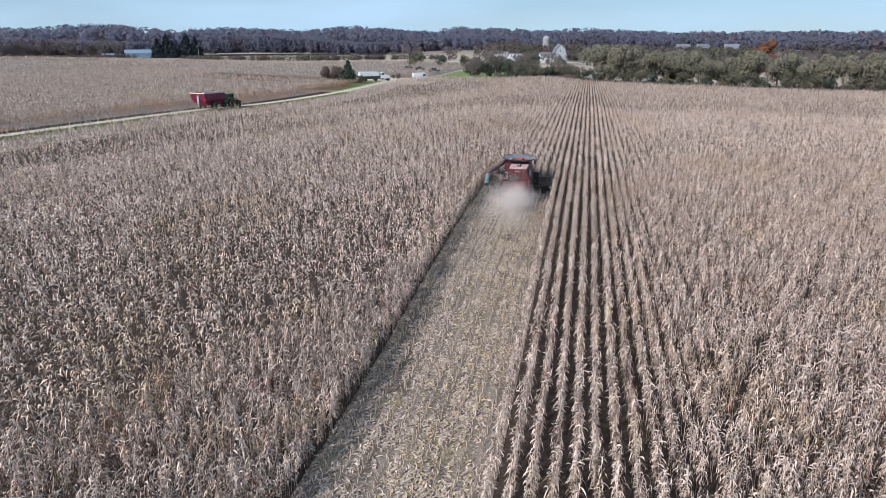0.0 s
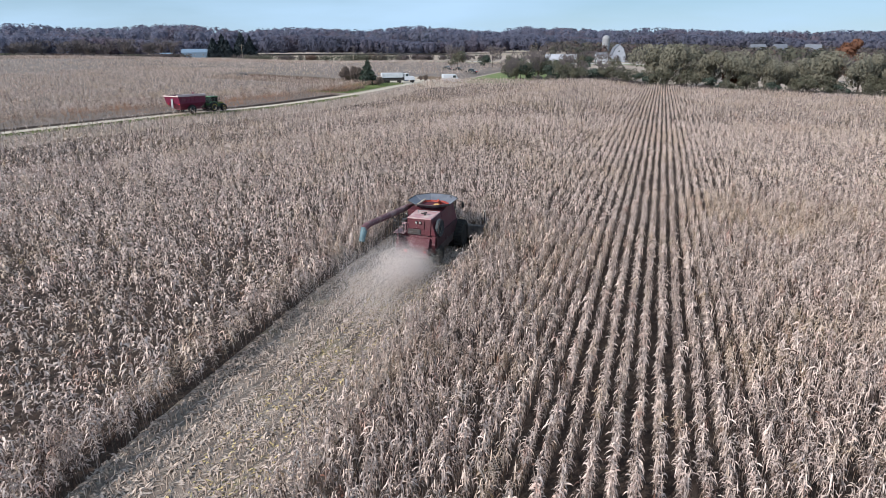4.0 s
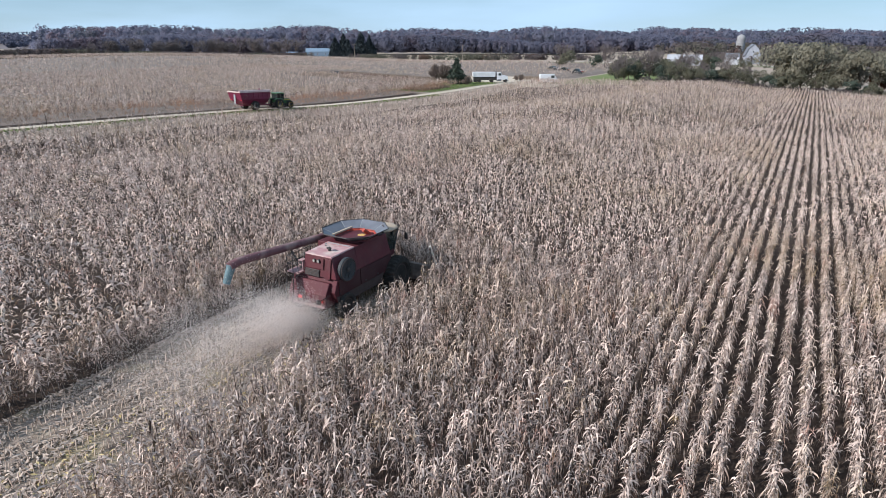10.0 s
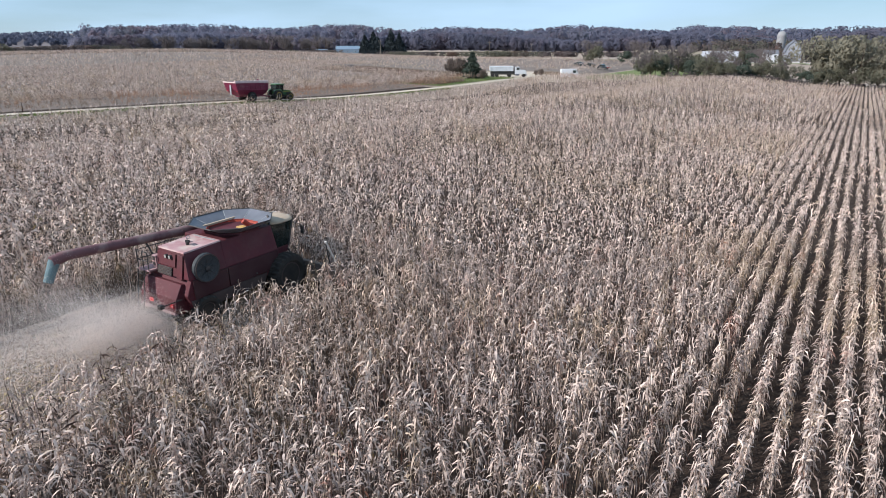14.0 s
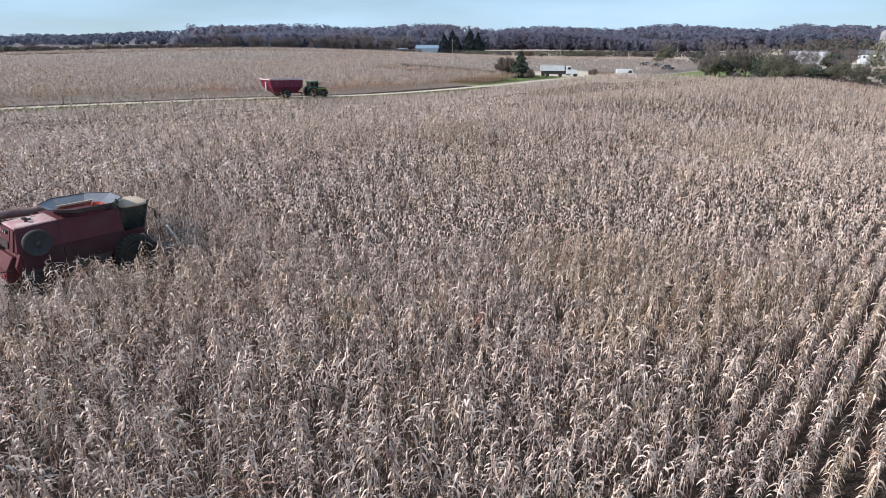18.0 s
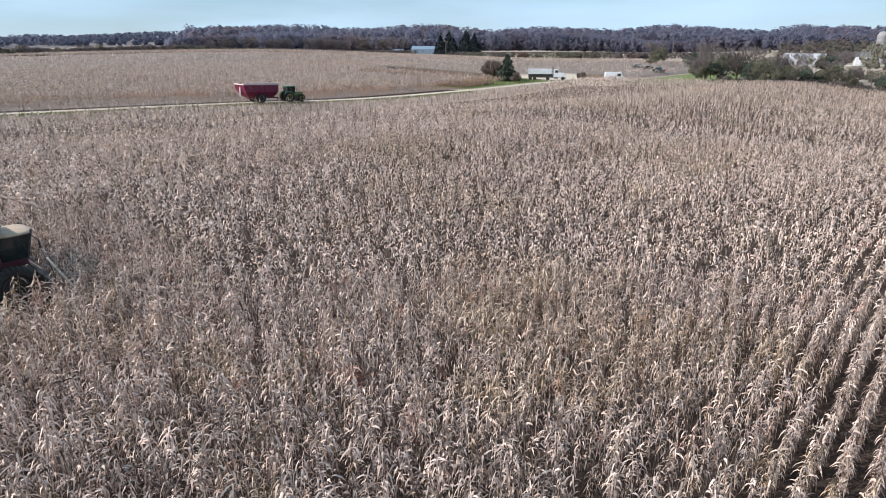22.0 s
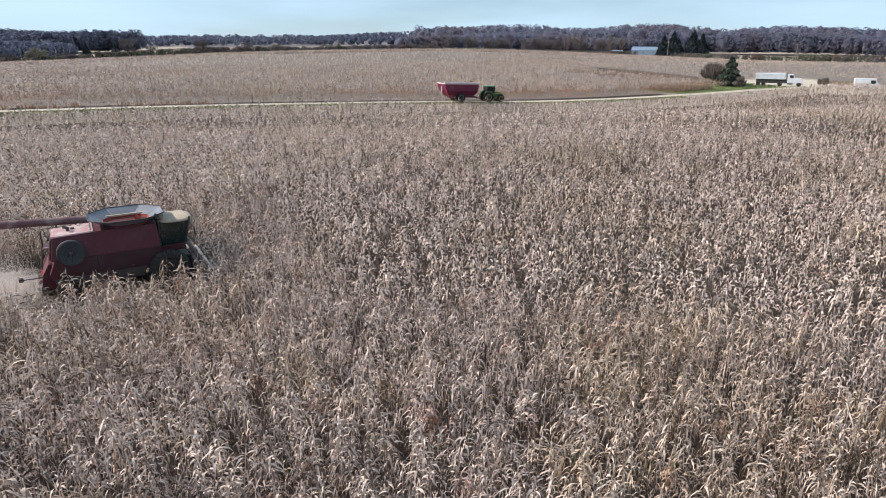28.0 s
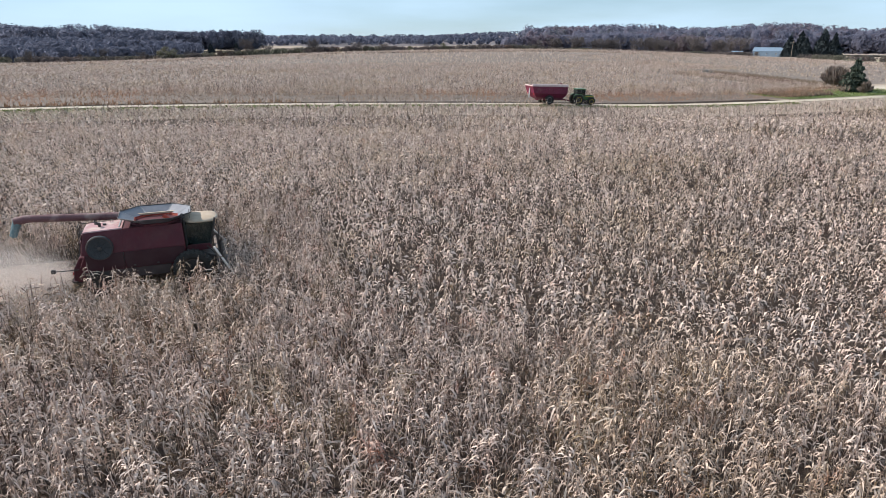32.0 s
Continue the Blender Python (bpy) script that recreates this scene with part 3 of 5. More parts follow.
PALE_STEEL = material("pale_steel_rod", (0.66, 0.62, 0.58), 0.5, 0.1, (0.55, 0.51, 0.47), 3.0, 0.05)
SNOUT = material("dusty_snout", (0.24, 0.195, 0.17), 0.8, 0, (0.08, 0.065, 0.06), 2.0, 0.1, 0.2)
DECK = material("dusty_red_deck", (0.42, 0.27, 0.27), 0.7, 0, (0.30, 0.15, 0.155), 2.0, 0.1, 0.3,
                patches=[((0.50, 0.44, 0.38), 1.4, 0.45, 0.7, 0.7)])
DARK = material("dark_steel", (0.035, 0.033, 0.034), 0.6, 0.3, (0.07, 0.06, 0.055), 3.0, 0.1)
RUBBER = material("tyre_rubber", (0.02, 0.019, 0.018), 0.9, 0, (0.042, 0.036, 0.031), 2.5, 0.2, 0.3)
STEEL = material("bare_steel", (0.125, 0.13, 0.15), 0.55, 0.3, (0.17, 0.175, 0.20), 2.2, 0.06)
GREY = material("grey_paint", (0.30, 0.31, 0.32), 0.5, 0.0, (0.20, 0.20, 0.20), 2.0, 0.05)
CREAM = material("cream_cab_roof", (0.42, 0.33, 0.245), 0.75, 0, (0.33, 0.25, 0.18), 1.5, 0.05)
GRAIN = material("shelled_corn", (0.62, 0.40, 0.13), 0.7, 0, (0.48, 0.29, 0.09), 12, 0.6, 0.3)
SPOUT = material("rubber_spout", (0.10, 0.17, 0.19), 0.6, 0, (0.06, 0.10, 0.11), 3, 0.1)
YELLOW_RIM = material("yellow_rim", (0.75, 0.52, 0.03), 0.45, 0, (0.6, 0.42, 0.05), 3)
WHITE = material("white_paint", (0.62, 0.63, 0.65), 0.5, 0, (0.50, 0.51, 0.53), 0.8, 0.03)


def glass_material(name, color, rough=0.05):
    m = bpy.data.materials.new(name)
    m.use_nodes = True
    b = m.node_tree.nodes["Principled BSDF"]
    b.inputs["Base Color"].default_value = (*color, 1)
    b.inputs["Roughness"].default_value = rough
    b.inputs["Transmission Weight"].default_value = 0.55
    b.inputs["IOR"].default_value = 1.45
    return m


def glow_material(name, color, strength):
    m = bpy.data.materials.new(name)
    m.use_nodes = True
    b = m.node_tree.nodes["Principled BSDF"]
    b.inputs["Base Color"].default_value = (*color, 1)
    b.inputs["Emission Color"].default_value = (*color, 1)
    b.inputs["Emission Strength"].default_value = strength
    return m


GLASS = glass_material("tinted_glass", (0.032, 0.05, 0.048))
TAIL = glow_material("red_tail_lamp", (0.8, 0.02, 0.03), 0.45)
TAIL_OFF = material("red_lens", (0.36, 0.015, 0.02), 0.3, 0, (0.28, 0.012, 0.018), 3, spec=0.5)
LENS = material("clear_lens", (0.30, 0.28, 0.26), 0.2, 0.3, (0.5, 0.48, 0.44), 4)
LAMP = glow_material("work_lamp", (0.85, 0.65, 0.4), 0.4)


def flat_frame(pts, t, inner, bm=None):
    """A band between an outer outline and an inner outline, with thickness t below."""
    own = bmesh.new()
    n = len(pts)
    rings = [[own.verts.new(p) for p in pts], [own.verts.new(p) for p in inner],
             [own.verts.new((p[0], p[1], p[2] - t)) for p in inner], [own.verts.new((p[0], p[1], p[2] - t)) for p in pts]]
    for a, b in zip(rings, rings[1:] + rings[:1]):
        for k in range(n):
            j = (k + 1) % n
            own.faces.new((a[k], a[j], b[j], b[k]))
    bmesh.ops.recalc_face_normals(own, faces=own.faces[:])
    return join(bm, own)


def hull(low, high, bevel=0.03):
    """A block between two loops of corners."""
    own = bmesh.new()
    a, b = [own.verts.new(p) for p in low], [own.verts.new(p) for p in high]
    own.faces.new(a[::-1])
    own.faces.new(b)
    n = len(low)
    for i in range(n):
        j = (i + 1) % n
        own.faces.new((a[i], a[j], b[j], b[i]))
    bmesh.ops.recalc_face_normals(own, faces=own.faces[:])
    if bevel:
        bmesh.ops.bevel(own, geom=own.edges[:], offset=bevel, segments=2, affect="EDGES", profile=0.6)
    return own


def hoop(x, y, z, r, t, seg=32):
    """A ring of round section t in the plane across x."""
    own = bmesh.new()
    loops = []
    for i in range(seg):
        a = 2 * math.pi * i / seg
        loops.append([own.verts.new((x + t * math.sin(b), y + (r + t * math.cos(b)) * math.cos(a), z + (r + t * math.cos(b)) * math.sin(a))) for b in (0, 1.257, 2.513, 3.770, 5.027)])
    for i in range(seg):
        p, q = loops[i], loops[(i + 1) % seg]
        for k in range(5):
            own.faces.new((p[k], p[(k + 1) % 5], q[(k + 1) % 5], q[k]))
    bmesh.ops.recalc_face_normals(own, faces=own.faces[:])
    return own


def harvester(m):
    h = thing("combine_harvester", m, "red combine harvester with folded unloading auger working in the corn", "combine harvester")
    # lower body, upper body round the tank, engine box set to the right
    part("body", prism([(-3.55, 0.95), (-3.75, 1.55), (-3.45, 2.25), (1.25, 2.25), (1.25, 1.75), (0.55, 1.15)], -1.40, 1.40, 0.05), RED, h)
    part("tank_body", hull([(-1.42, -1.75, 2.2), (1.42, -1.75, 2.2), (1.42, 1.25, 2.2), (-1.42, 1.25, 2.2)], [(-1.30, -1.65, 3.34), (1.12, -1.65, 3.34), (1.12, 1.20, 3.34), (-1.30, 1.20, 3.34)], 0.05), RED, h)
    part("engine_box", hull([(-0.68, -3.60, 2.2), (1.42, -3.60, 2.2), (1.42, -1.70, 2.2), (-0.68, -1.70, 2.2)], [(-0.64, -3.42, 3.24), (1.04, -3.42, 3.24), (1.10, -1.60, 3.32), (-0.64, -1.60, 3.32)], 0.04), RED, h)
    for s in (-1, 1):
        side = part("side_panel", prism([(-3.40, 1.30), (-3.45, 2.18), (-1.72, 2.20), (-1.68, 1.34)], s * 1.40, s * 1.47, 0.03), LOWER_RED, h)
        part("side_panel", prism([(-1.62, 1.34), (-1.66, 2.20), (1.18, 2.20), (1.20, 1.90), (0.60, 1.36)], s * 1.40, s * 1.47, 0.03), LOWER_RED, h)
        part("lower_skirt", prism([(-3.5, 0.80), (-3.6, 1.30), (0.5, 1.32), (0.3, 0.80)], s * 1.30, s * 1.43, 0.03), SKIRT, h, "dark brownish lower panel")
        for k in range(3):
            part("latch", box(s * 1.47 - 0.02, s * 1.47 + 0.02, -1.3 + k * 1.1, -1.2 + k * 1.1, 1.42, 1.50, 0.01), DARK, side)
    part("seam", box(1.424, 1.436, -1.72, -1.68, 1.4, 2.2, 0), DARK, h)
    scr = part("air_screen", lathe([(0, 0.62), (0.16, 0.62), (0.22, 0.55), (0.20, 0.50), (0.16, 0.2), (0.17, 0.02)], 1.30, -2.72, 2.52, 40), SCREEN, h, "round dark rotary air screen")
    part("screen_rim", hoop(1.53, -2.72, 2.52, 0.585, 0.022), SKIRT, scr, "dusty rim of the air screen")
    part("spinner_hub", lathe([(-0.02, 0.11), (0.05, 0.10), (0.07, 0.02)], 1.50, -2.72, 2.52, 16), DARK, scr)
    for k in range(4):
        a = math.pi * k / 4
        part("spoke", rod((1.50, -2.72 - 0.5 * math.cos(a), 2.52 - 0.5 * math.sin(a)), (1.50, -2.72 + 0.5 * math.cos(a), 2.52 + 0.5 * math.sin(a)), 0.014, seg=6), SCREEN, scr)
    # engine deck with its small fittings
    deck = part("engine_deck", hull([(-0.66, -3.44, 3.24), (1.06, -3.44, 3.24), (1.12, -1.62, 3.32), (-0.66, -1.62, 3.32)], [(-0.64, -3.42, 3.30), (1.03, -3.42, 3.30), (1.09, -1.62, 3.38), (-0.64, -1.62, 3.38)], 0.015), DECK, h, "dust-covered pale red engine deck")
    part("exhaust_cap", rod((0.34, -2.70, 3.30), (0.34, -2.70, 3.52), 0.075), DARK, deck)
    part("exhaust_elbow", rod((0.34, -2.70, 3.50), (0.52, -2.86, 3.56), 0.06), DARK, deck)
    part("filler_cap", rod((0.10, -2.50, 3.32), (0.10, -2.50, 3.42), 0.09), DARK, deck)
    part("lifting_eye", hoop(-0.3, -2.2, 3.42, 0.07, 0.018), GREY, deck)
    part("deck_hinge", box(-0.5, 0.9, -1.80, -1.74, 3.36, 3.40, 0.005), GREY, deck)
    # rear of the engine box: red panel, red corner post, radiator grille, lamps
    part("rear_panel", prism([(-3.60, 2.62), (-3.50, 3.16), (-3.47, 3.16), (-3.57, 2.62)], -0.60, 0.60, 0.01), RED, h)
    part("corner_post", prism([(-3.68, 2.18), (-3.50, 3.18), (-3.44, 3.18), (-3.60, 2.18)], 0.70, 1.06, 0.02), RED, h)
    grille = part("radiator_grille", prism([(-3.66, 2.22), (-3.60, 2.56), (-3.56, 2.56), (-3.60, 2.22)], -0.58, 0.36, 0.01), DARK, h)
    for k in range(5):
        z = 2.26 + 0.065 * k
        part("grille_bar", box(-0.56, 0.34, -3.685 + 0.17 * (z - 2.22), -3.655 + 0.17 * (z - 2.22), z, z + 0.02, 0), SKIRT, grille)
    for x in (0.05, 0.32):
        lamp = part("work_lamp", rod((x, -3.62, 3.03), (x, -3.50, 3.03), 0.085, seg=14), DARK, h, "small round rear work lamp")
        part("lens", rod((x, -3.628, 3.03), (x, -3.62, 3.03), 0.07, seg=14), LENS, lamp)
    # service platform and ladder at the left rear
    plat = part("rear_platform", box(-1.50, -0.72, -3.95, -1.80, 2.26, 2.33, 0.015), PALE_PINK, h, "pale pink steel service platform")
    part("battery_box", box(-1.02, -0.74, -3.55, -3.20, 2.33, 2.88, 0.02), PALE_PINK, h)
    for z in (2.45, 2.66):
        part("battery_vent", box(-0.98, -0.80, -3.56, -3.54, z, z + 0.14, 0), DARK, h)
    part("oil_tank", rod((-1.15, -2.7, 2.33), (-1.15, -2.7, 2.95), 0.20, seg=16), DARK, h)
    for x, y in ((-1.47, -3.92), (-1.10, -3.92), (-0.76, -3.92), (-1.47, -3.0), (-1.47, -2.1)):
        part("rail_post", rod((x, y, 2.30), (x, y, 3.12), 0.02, seg=8), DARK, plat)
    for z in (2.72, 3.12):
        part("handrail", rod((-1.47, -3.92, z), (-0.76, -3.92, z), 0.02, seg=8), DARK, plat)
        part("handrail", rod((-1.47, -3.92, z), (-1.47, -2.1, z), 0.02, seg=8), DARK, plat)
    lad = part("ladder", rod((-1.45, -4.22, 0.7), (-1.45, -3.97, 2.3), 0.025, seg=8), DARK, h)
    part("ladder_side", rod((-1.02, -4.22, 0.7), (-1.02, -3.97, 2.3), 0.025, seg=8), DARK, lad)
    for k in range(5):
        part("ladder_rung", rod((-1.45, -4.20 + 0.05 * k, 0.85 + 0.32 * k), (-1.02, -4.20 + 0.05 * k, 0.85 + 0.32 * k), 0.02, seg=8), DARK, lad)
    # straw hood, spreader, lamps, sign
    hood = part("straw_hood", prism([(-3.45, 1.95), (-3.75, 2.02), (-4.08, 1.45), (-4.16, 0.85), (-3.85, 0.72), (-3.4, 0.80)], -1.30, 1.08, 0.05), RED, h)
    part("hood_lip", prism([(-4.20, 0.80), (-4.18, 0.92), (-4.06, 0.92), (-4.04, 0.78)], -1.28, 1.06, 0.01), PALE_PINK, hood)
    for x in (-0.5, 0.4):
        part("spreader_disc", rod((x, -4.0, 0.58), (x, -4.0, 0.68), 0.40, seg=20), DARK, h)
    for x in (-0.53, 0.86):
        part("tail_lamp", box(x - 0.11, x + 0.11, -4.17, -4.09, 1.08, 1.24, 0.02), TAIL if x < 0 else TAIL_OFF, h, "lit red tail lamp" if x < 0 else "unlit red tail lamp")
    arm = part("lamp_arm", rod((1.15, -3.85, 1.42), (1.32, -4.85, 1.50), 0.025, seg=8), DARK, h)
    part("warning_lamp", box(1.22, 1.42, -5.02, -4.82, 1.42, 1.60, 0.03), DARK, arm)
    part("slow_sign", prism([(-4.02, 1.52), (-3.88, 1.78), (-3.86, 1.78), (-4.00, 1.52)], -0.20, 0.15, 0), TAIL_OFF, h, "red slow-vehicle sign")
    # grain tank: red inner walls, a low flared rim of bare steel flaps, shelled corn inside
    rim = [(-0.75, -1.78), (0.75, -1.78), (1.62, -0.88), (1.62, 0.78), (0.75, 1.68), (-0.75, 1.68), (-1.62, 0.78), (-1.62, -0.88)]
    low = [(x * 0.66, y * 0.62 - 0.02, 3.46) for x, y in rim]
    high = [(x, y, 3.78) for x, y in rim]
    deep = [(x * 0.55, y * 0.52 - 0.02, 2.95) for x, y in rim]
    tank = part("grain_tank", flat_frame([(x * 0.70, y * 0.66 - 0.02, 3.44) for x, y in rim], 0.10, [(x * 0.64, y * 0.60 - 0.02, 3.44) for x, y in rim]), RED, h)

    def panel(quad, thick):
        pm = bmesh.new()
        quad = [Vector(q) for q in quad]
        nrm = (quad[1] - quad[0]).cross(quad[3] - quad[0]).normalized() * thick
        f1, f2 = [pm.verts.new(q) for q in quad], [pm.verts.new(q + nrm) for q in quad]
        pm.faces.new(f1)
        pm.faces.new(f2[::-1])
        for i in range(4):
            j = (i + 1) % 4
            pm.faces.new((f1[i], f2[i], f2[j], f1[j]))
        bmesh.ops.recalc_face_normals(pm, faces=pm.faces[:])
        return pm

    for k in range(8):
        j = (k + 1) % 8
        part("tank_flap", panel([low[k], low[j], high[j], high[k]], 0.02), STEEL, tank, "flared bare steel tank side")
        part("tank_wall", panel([deep[k], deep[j], low[j], low[k]], -0.02), SUNLIT_RED, tank, "sunlit red inner tank wall")
        part("flap_rim", rod(high[k], high[j], 0.026, seg=8), DARK, tank)
        part("flap_fold", rod(low[k], high[k], 0.016, seg=6), GREY, tank)
    gm = bmesh.new()
    ring0 = [gm.verts.new((x, y, 3.02)) for x, y, z in deep]
    ring1 = [gm.verts.new((x * 0.55 + 0.12, y * 0.55 + 0.25, 3.26)) for x, y, z in deep]
    tip = gm.verts.new((0.18, 0.35, 3.40))
    for k in range(8):
        gm.faces.new((ring0[k], ring0[(k + 1) % 8], ring1[(k + 1) % 8], ring1[k]))
        gm.faces.new((ring1[k], ring1[(k + 1) % 8], tip))
    part("grain_heap", gm, GRAIN, tank, "golden shelled corn heaped in the tank", True)
    # bar coloured cream: the sun falling on it is put into the colour
    part("cross_bar", box(-0.98, -0.86, -1.0, 0.95, 3.44, 3.54, 0.02), CREAM, tank, "bar across the tank, cream for the sunlight on it")
    part("fill_auger", rod((0.5, 0.9, 3.1), (0.25, 0.35, 3.62), 0.11, seg=14), SUNLIT_RED, tank)
    part("tank_window", rod((0.95, 1.25, 3.66), (0.98, 1.28, 3.69), 0.14, seg=16), DARK, tank, "round dark sight window in the front flap")
    # unloading auger, folded to the rear along the left side
    aug = part("unloading_auger", rod((-1.50, 0.75, 3.20), (-2.20, -6.55, 3.46), 0.20, seg=20), AUGER, h, "long red unloading auger tube")
    part("auger_elbow", rod((-1.52, 0.85, 2.2), (-1.50, 0.75, 3.4), 0.23, seg=18), AUGER, aug)
    part("auger_head", rod((-2.19, -6.4, 3.455), (-2.24, -6.95, 3.34), 0.215, 0.23, seg=18), AUGER, aug)
    part("spout", rod((-2.23, -6.82, 3.38), (-2.30, -7.18, 2.55), 0.22, 0.18, seg=16), SPOUT, aug, "dark rubber spout at the auger end")
    for y in (-1.5, -4.6):
        f = (0.75 - y) / 7.1
        part("clamp_ring", rod((-1.50 - 0.70 * f, y, 3.20 + 0.26 * f), (-1.50 - 0.70 * f - 0.006, y - 0.06, 3.20 + 0.26 * f), 0.22, seg=20), AUGER, aug)
    part("auger_rest", rod((-1.4, -3.2, 2.6), (-1.86, -3.2, 3.22), 0.04, seg=8), DARK, h)
    # cab: narrow floor, glass that widens upward, rounded roof
    cab = part("cab", prism([(1.28, 1.60), (1.28, 2.02), (2.45, 2.02), (2.55, 1.70)], -0.80, 0.80, 0.04), RED, h)
    for s in (-1, 1):
        for (y0, z0, x0), (y1, z1, x1) in (((1.30, 1.95, 0.80), (1.30, 3.42, 0.90)), ((2.50, 1.95, 0.78), (2.84, 3.42, 0.88))):
            part("pillar", rod((s * x0, y0, z0), (s * x1, y1, z1), 0.05, seg=8), DARK, cab)
        part("side_window", hull([(s * 0.79, 1.36, 2.02), (s * 0.81, 1.36, 2.02), (s * 0.79, 2.46, 2.02), (s * 0.77, 2.46, 2.02)], [(s * 0.89, 1.36, 3.24), (s * 0.91, 1.36, 3.24), (s * 0.89, 2.78, 3.24), (s * 0.87, 2.78, 3.24)], 0), GLASS, cab)
        part("mirror_arm", rod((s * 0.92, 2.80, 3.1), (s * 1.35, 2.95, 2.95), 0.022, seg=8), DARK, cab)
        part("mirror", box(s * 1.35 - 0.10, s * 1.35 + 0.10, 2.92, 2.97, 2.52, 2.95, 0.02), DARK, cab)
        part("work_lamp", box(s * 0.45 - 0.10, s * 0.45 + 0.10, 2.86, 2.95, 3.27, 3.37, 0.01), LENS, cab)
    part("windscreen", prism([(2.49, 2.02), (2.81, 3.24), (2.83, 3.24), (2.51, 2.02)], -0.80, 0.80, 0), GLASS, cab)
    part("rear_window", box(-0.8, 0.8, 1.29, 1.31, 2.1, 3.22, 0), GLASS, cab)
    part("seat", prism([(1.6, 2.0), (1.55, 2.95), (1.72, 2.95), (1.8, 2.45), (2.2, 2.42), (2.2, 2.2)], -0.28, 0.28, 0.05), DARK, cab)
    part("steering_column", rod((0, 2.40, 2.05), (0, 2.22, 2.62), 0.04, seg=8), DARK, cab)
    rf = bmesh.new()
    rings = []
    for z, k in ((3.22, 0.90), (3.24, 0.97), (3.28, 1.0), (3.33, 0.97), (3.38, 0.86), (3.41, 0.60)):
        ring = []
        for i in range(36):
            a = 2 * math.pi * i / 36
            c, q = math.cos(a), math.sin(a)
            ring.append(rf.verts.new((1.06 * k * math.copysign(abs(c) ** 0.7, c), 2.14 + 0.90 * k * math.copysign(abs(q) ** 0.7, q), z)))
        rings.append(ring)
    for a, b in zip(rings, rings[1:]):
        for i in range(36):
            rf.faces.new((a[i], a[(i + 1) % 36], b[(i + 1) % 36], b[i]))
    rf.faces.new(rings[0][::-1])
    rf.faces.new(rings[-1])
    part("cab_roof", rf, CREAM, cab, "dusty cream rounded cab roof", True)
    part("antenna", rod((0.7, 1.6, 3.46), (0.7, 1.6, 3.95), 0.010, seg=6), DARK, cab)
    for z in (0.75, 1.1, 1.45):
        part("cab_step", box(-1.75, -1.25, 2.0, 2.5, z, z + 0.05, 0.01), DARK, h)
    part("cab_ladder", box(-1.78, -1.72, 2.2, 2.3, 0.7, 2.7, 0.01), DARK, h)
    # wheels and axles
    part("front_axle", rod((-1.5, 1.5, 0.98), (1.5, 1.5, 0.98), 0.16), DARK, h)
    part("rear_axle", rod((-1.3, -2.95, 0.66), (1.3, -2.95, 0.66), 0.11), DARK, h)
    for s in (-1, 1):
        wheel(h, s * 1.62, 1.5, 0.98, 0.72, s, RUBBER, SKIRT, 26)
        wheel(h, s * 1.40, -2.95, 0.66, 0.45, s, RUBBER, SKIRT, 20)
    # corn head
    part("feeder_house", prism([(1.5, 1.15), (1.5, 1.75), (2.95, 1.10), (2.95, 0.40)], -0.6, 0.6, 0.04), DARK, h)
    head = part("corn_head", prism([(2.75, 0.25), (2.70, 1.25), (2.85, 1.30), (2.95, 0.55), (3.70, 0.40), (3.70, 0.25)], -3.1, 3.1, 0.03), SNOUT, h, "dust-covered eight-row corn head")
    part("cross_auger", rod((-3.0, 3.25, 0.75), (3.0, 3.25, 0.75), 0.22, seg=16), SNOUT, head)
    for k in range(9):
        x = -3.048 + k * 0.762
        sn = bmesh.new()
        big = 1.25 if k in (0, 8) else 1.0
        ring = [[sn.verts.new((x + w * 0.24 * math.cos(a), y, 0.28 + hgt * max(0.0, math.sin(a)))) for a in [math.pi * q / 6 for q in range(7)]] for y, w, hgt in ((3.40, 1.0, 0.55 * big), (3.8, 0.95, 0.48 * big), (4.25, 0.6, 0.26), (4.6, 0.10, 0.05))]
        for a, b in zip(ring, ring[1:]):
            for q in range(6):
                sn.faces.new((a[q], a[q + 1], b[q + 1], b[q]))
        sn.faces.new(ring[0][::-1])
        sn.faces.new(ring[-1])
        bmesh.ops.recalc_face_normals(sn, faces=sn.faces[:])
        part("snout", sn, SNOUT, head, smooth_faces=True)
    for s in (-1, 1):
        part("end_shield", prism([(2.7, 0.25), (2.7, 1.40), (3.0, 1.45), (3.7, 0.80), (3.7, 0.25)], s * 3.1, s * 3.18, 0.02), SNOUT, head, "dusty end shield")
        part("divider_rod", rod((s * 3.14, 2.62, 2.50 if s > 0 else 1.75), (s * 3.14, 3.55, 0.70), 0.055, seg=8), PALE_STEEL, head, "pale steel divider rod")
        part("rod_post", rod((s * 3.14, 2.85, 1.2), (s * 3.14, 2.62, 2.50 if s > 0 else 1.75), 0.03, seg=8), DARK, head)
    part("drive_hose", rod((0.7, 2.8, 1.25), (0.95, 2.3, 1.9), 0.035, seg=8), DARK, h)
    return h


HARVEST_XY = (-6.8, 87.0)
harvester(pose(HARVEST_XY[0], HARVEST_XY[1], gz(*HARVEST_XY) - 0.06))

# chaff and dust blown out behind it: flakes in billows that thin out backwards
n = 760000
back = rng.gamma(1.4, 2.7, n)
billow = rng.integers(0, 60, n)
bx, by, bz = rng.normal(0, 1, 60), rng.gamma(1.4, 2.6, 60), rng.uniform(0.2, 1.0, 60)
puffed = rng.uniform(0, 1, n) < 0.55
ox, oz = rng.normal(0, 1, n), np.abs(rng.normal(0, 1, n))
wide = 0.55 + 0.11 * back
cy = np.where(puffed, by[billow] + rng.normal(0, 0.75, n), back)
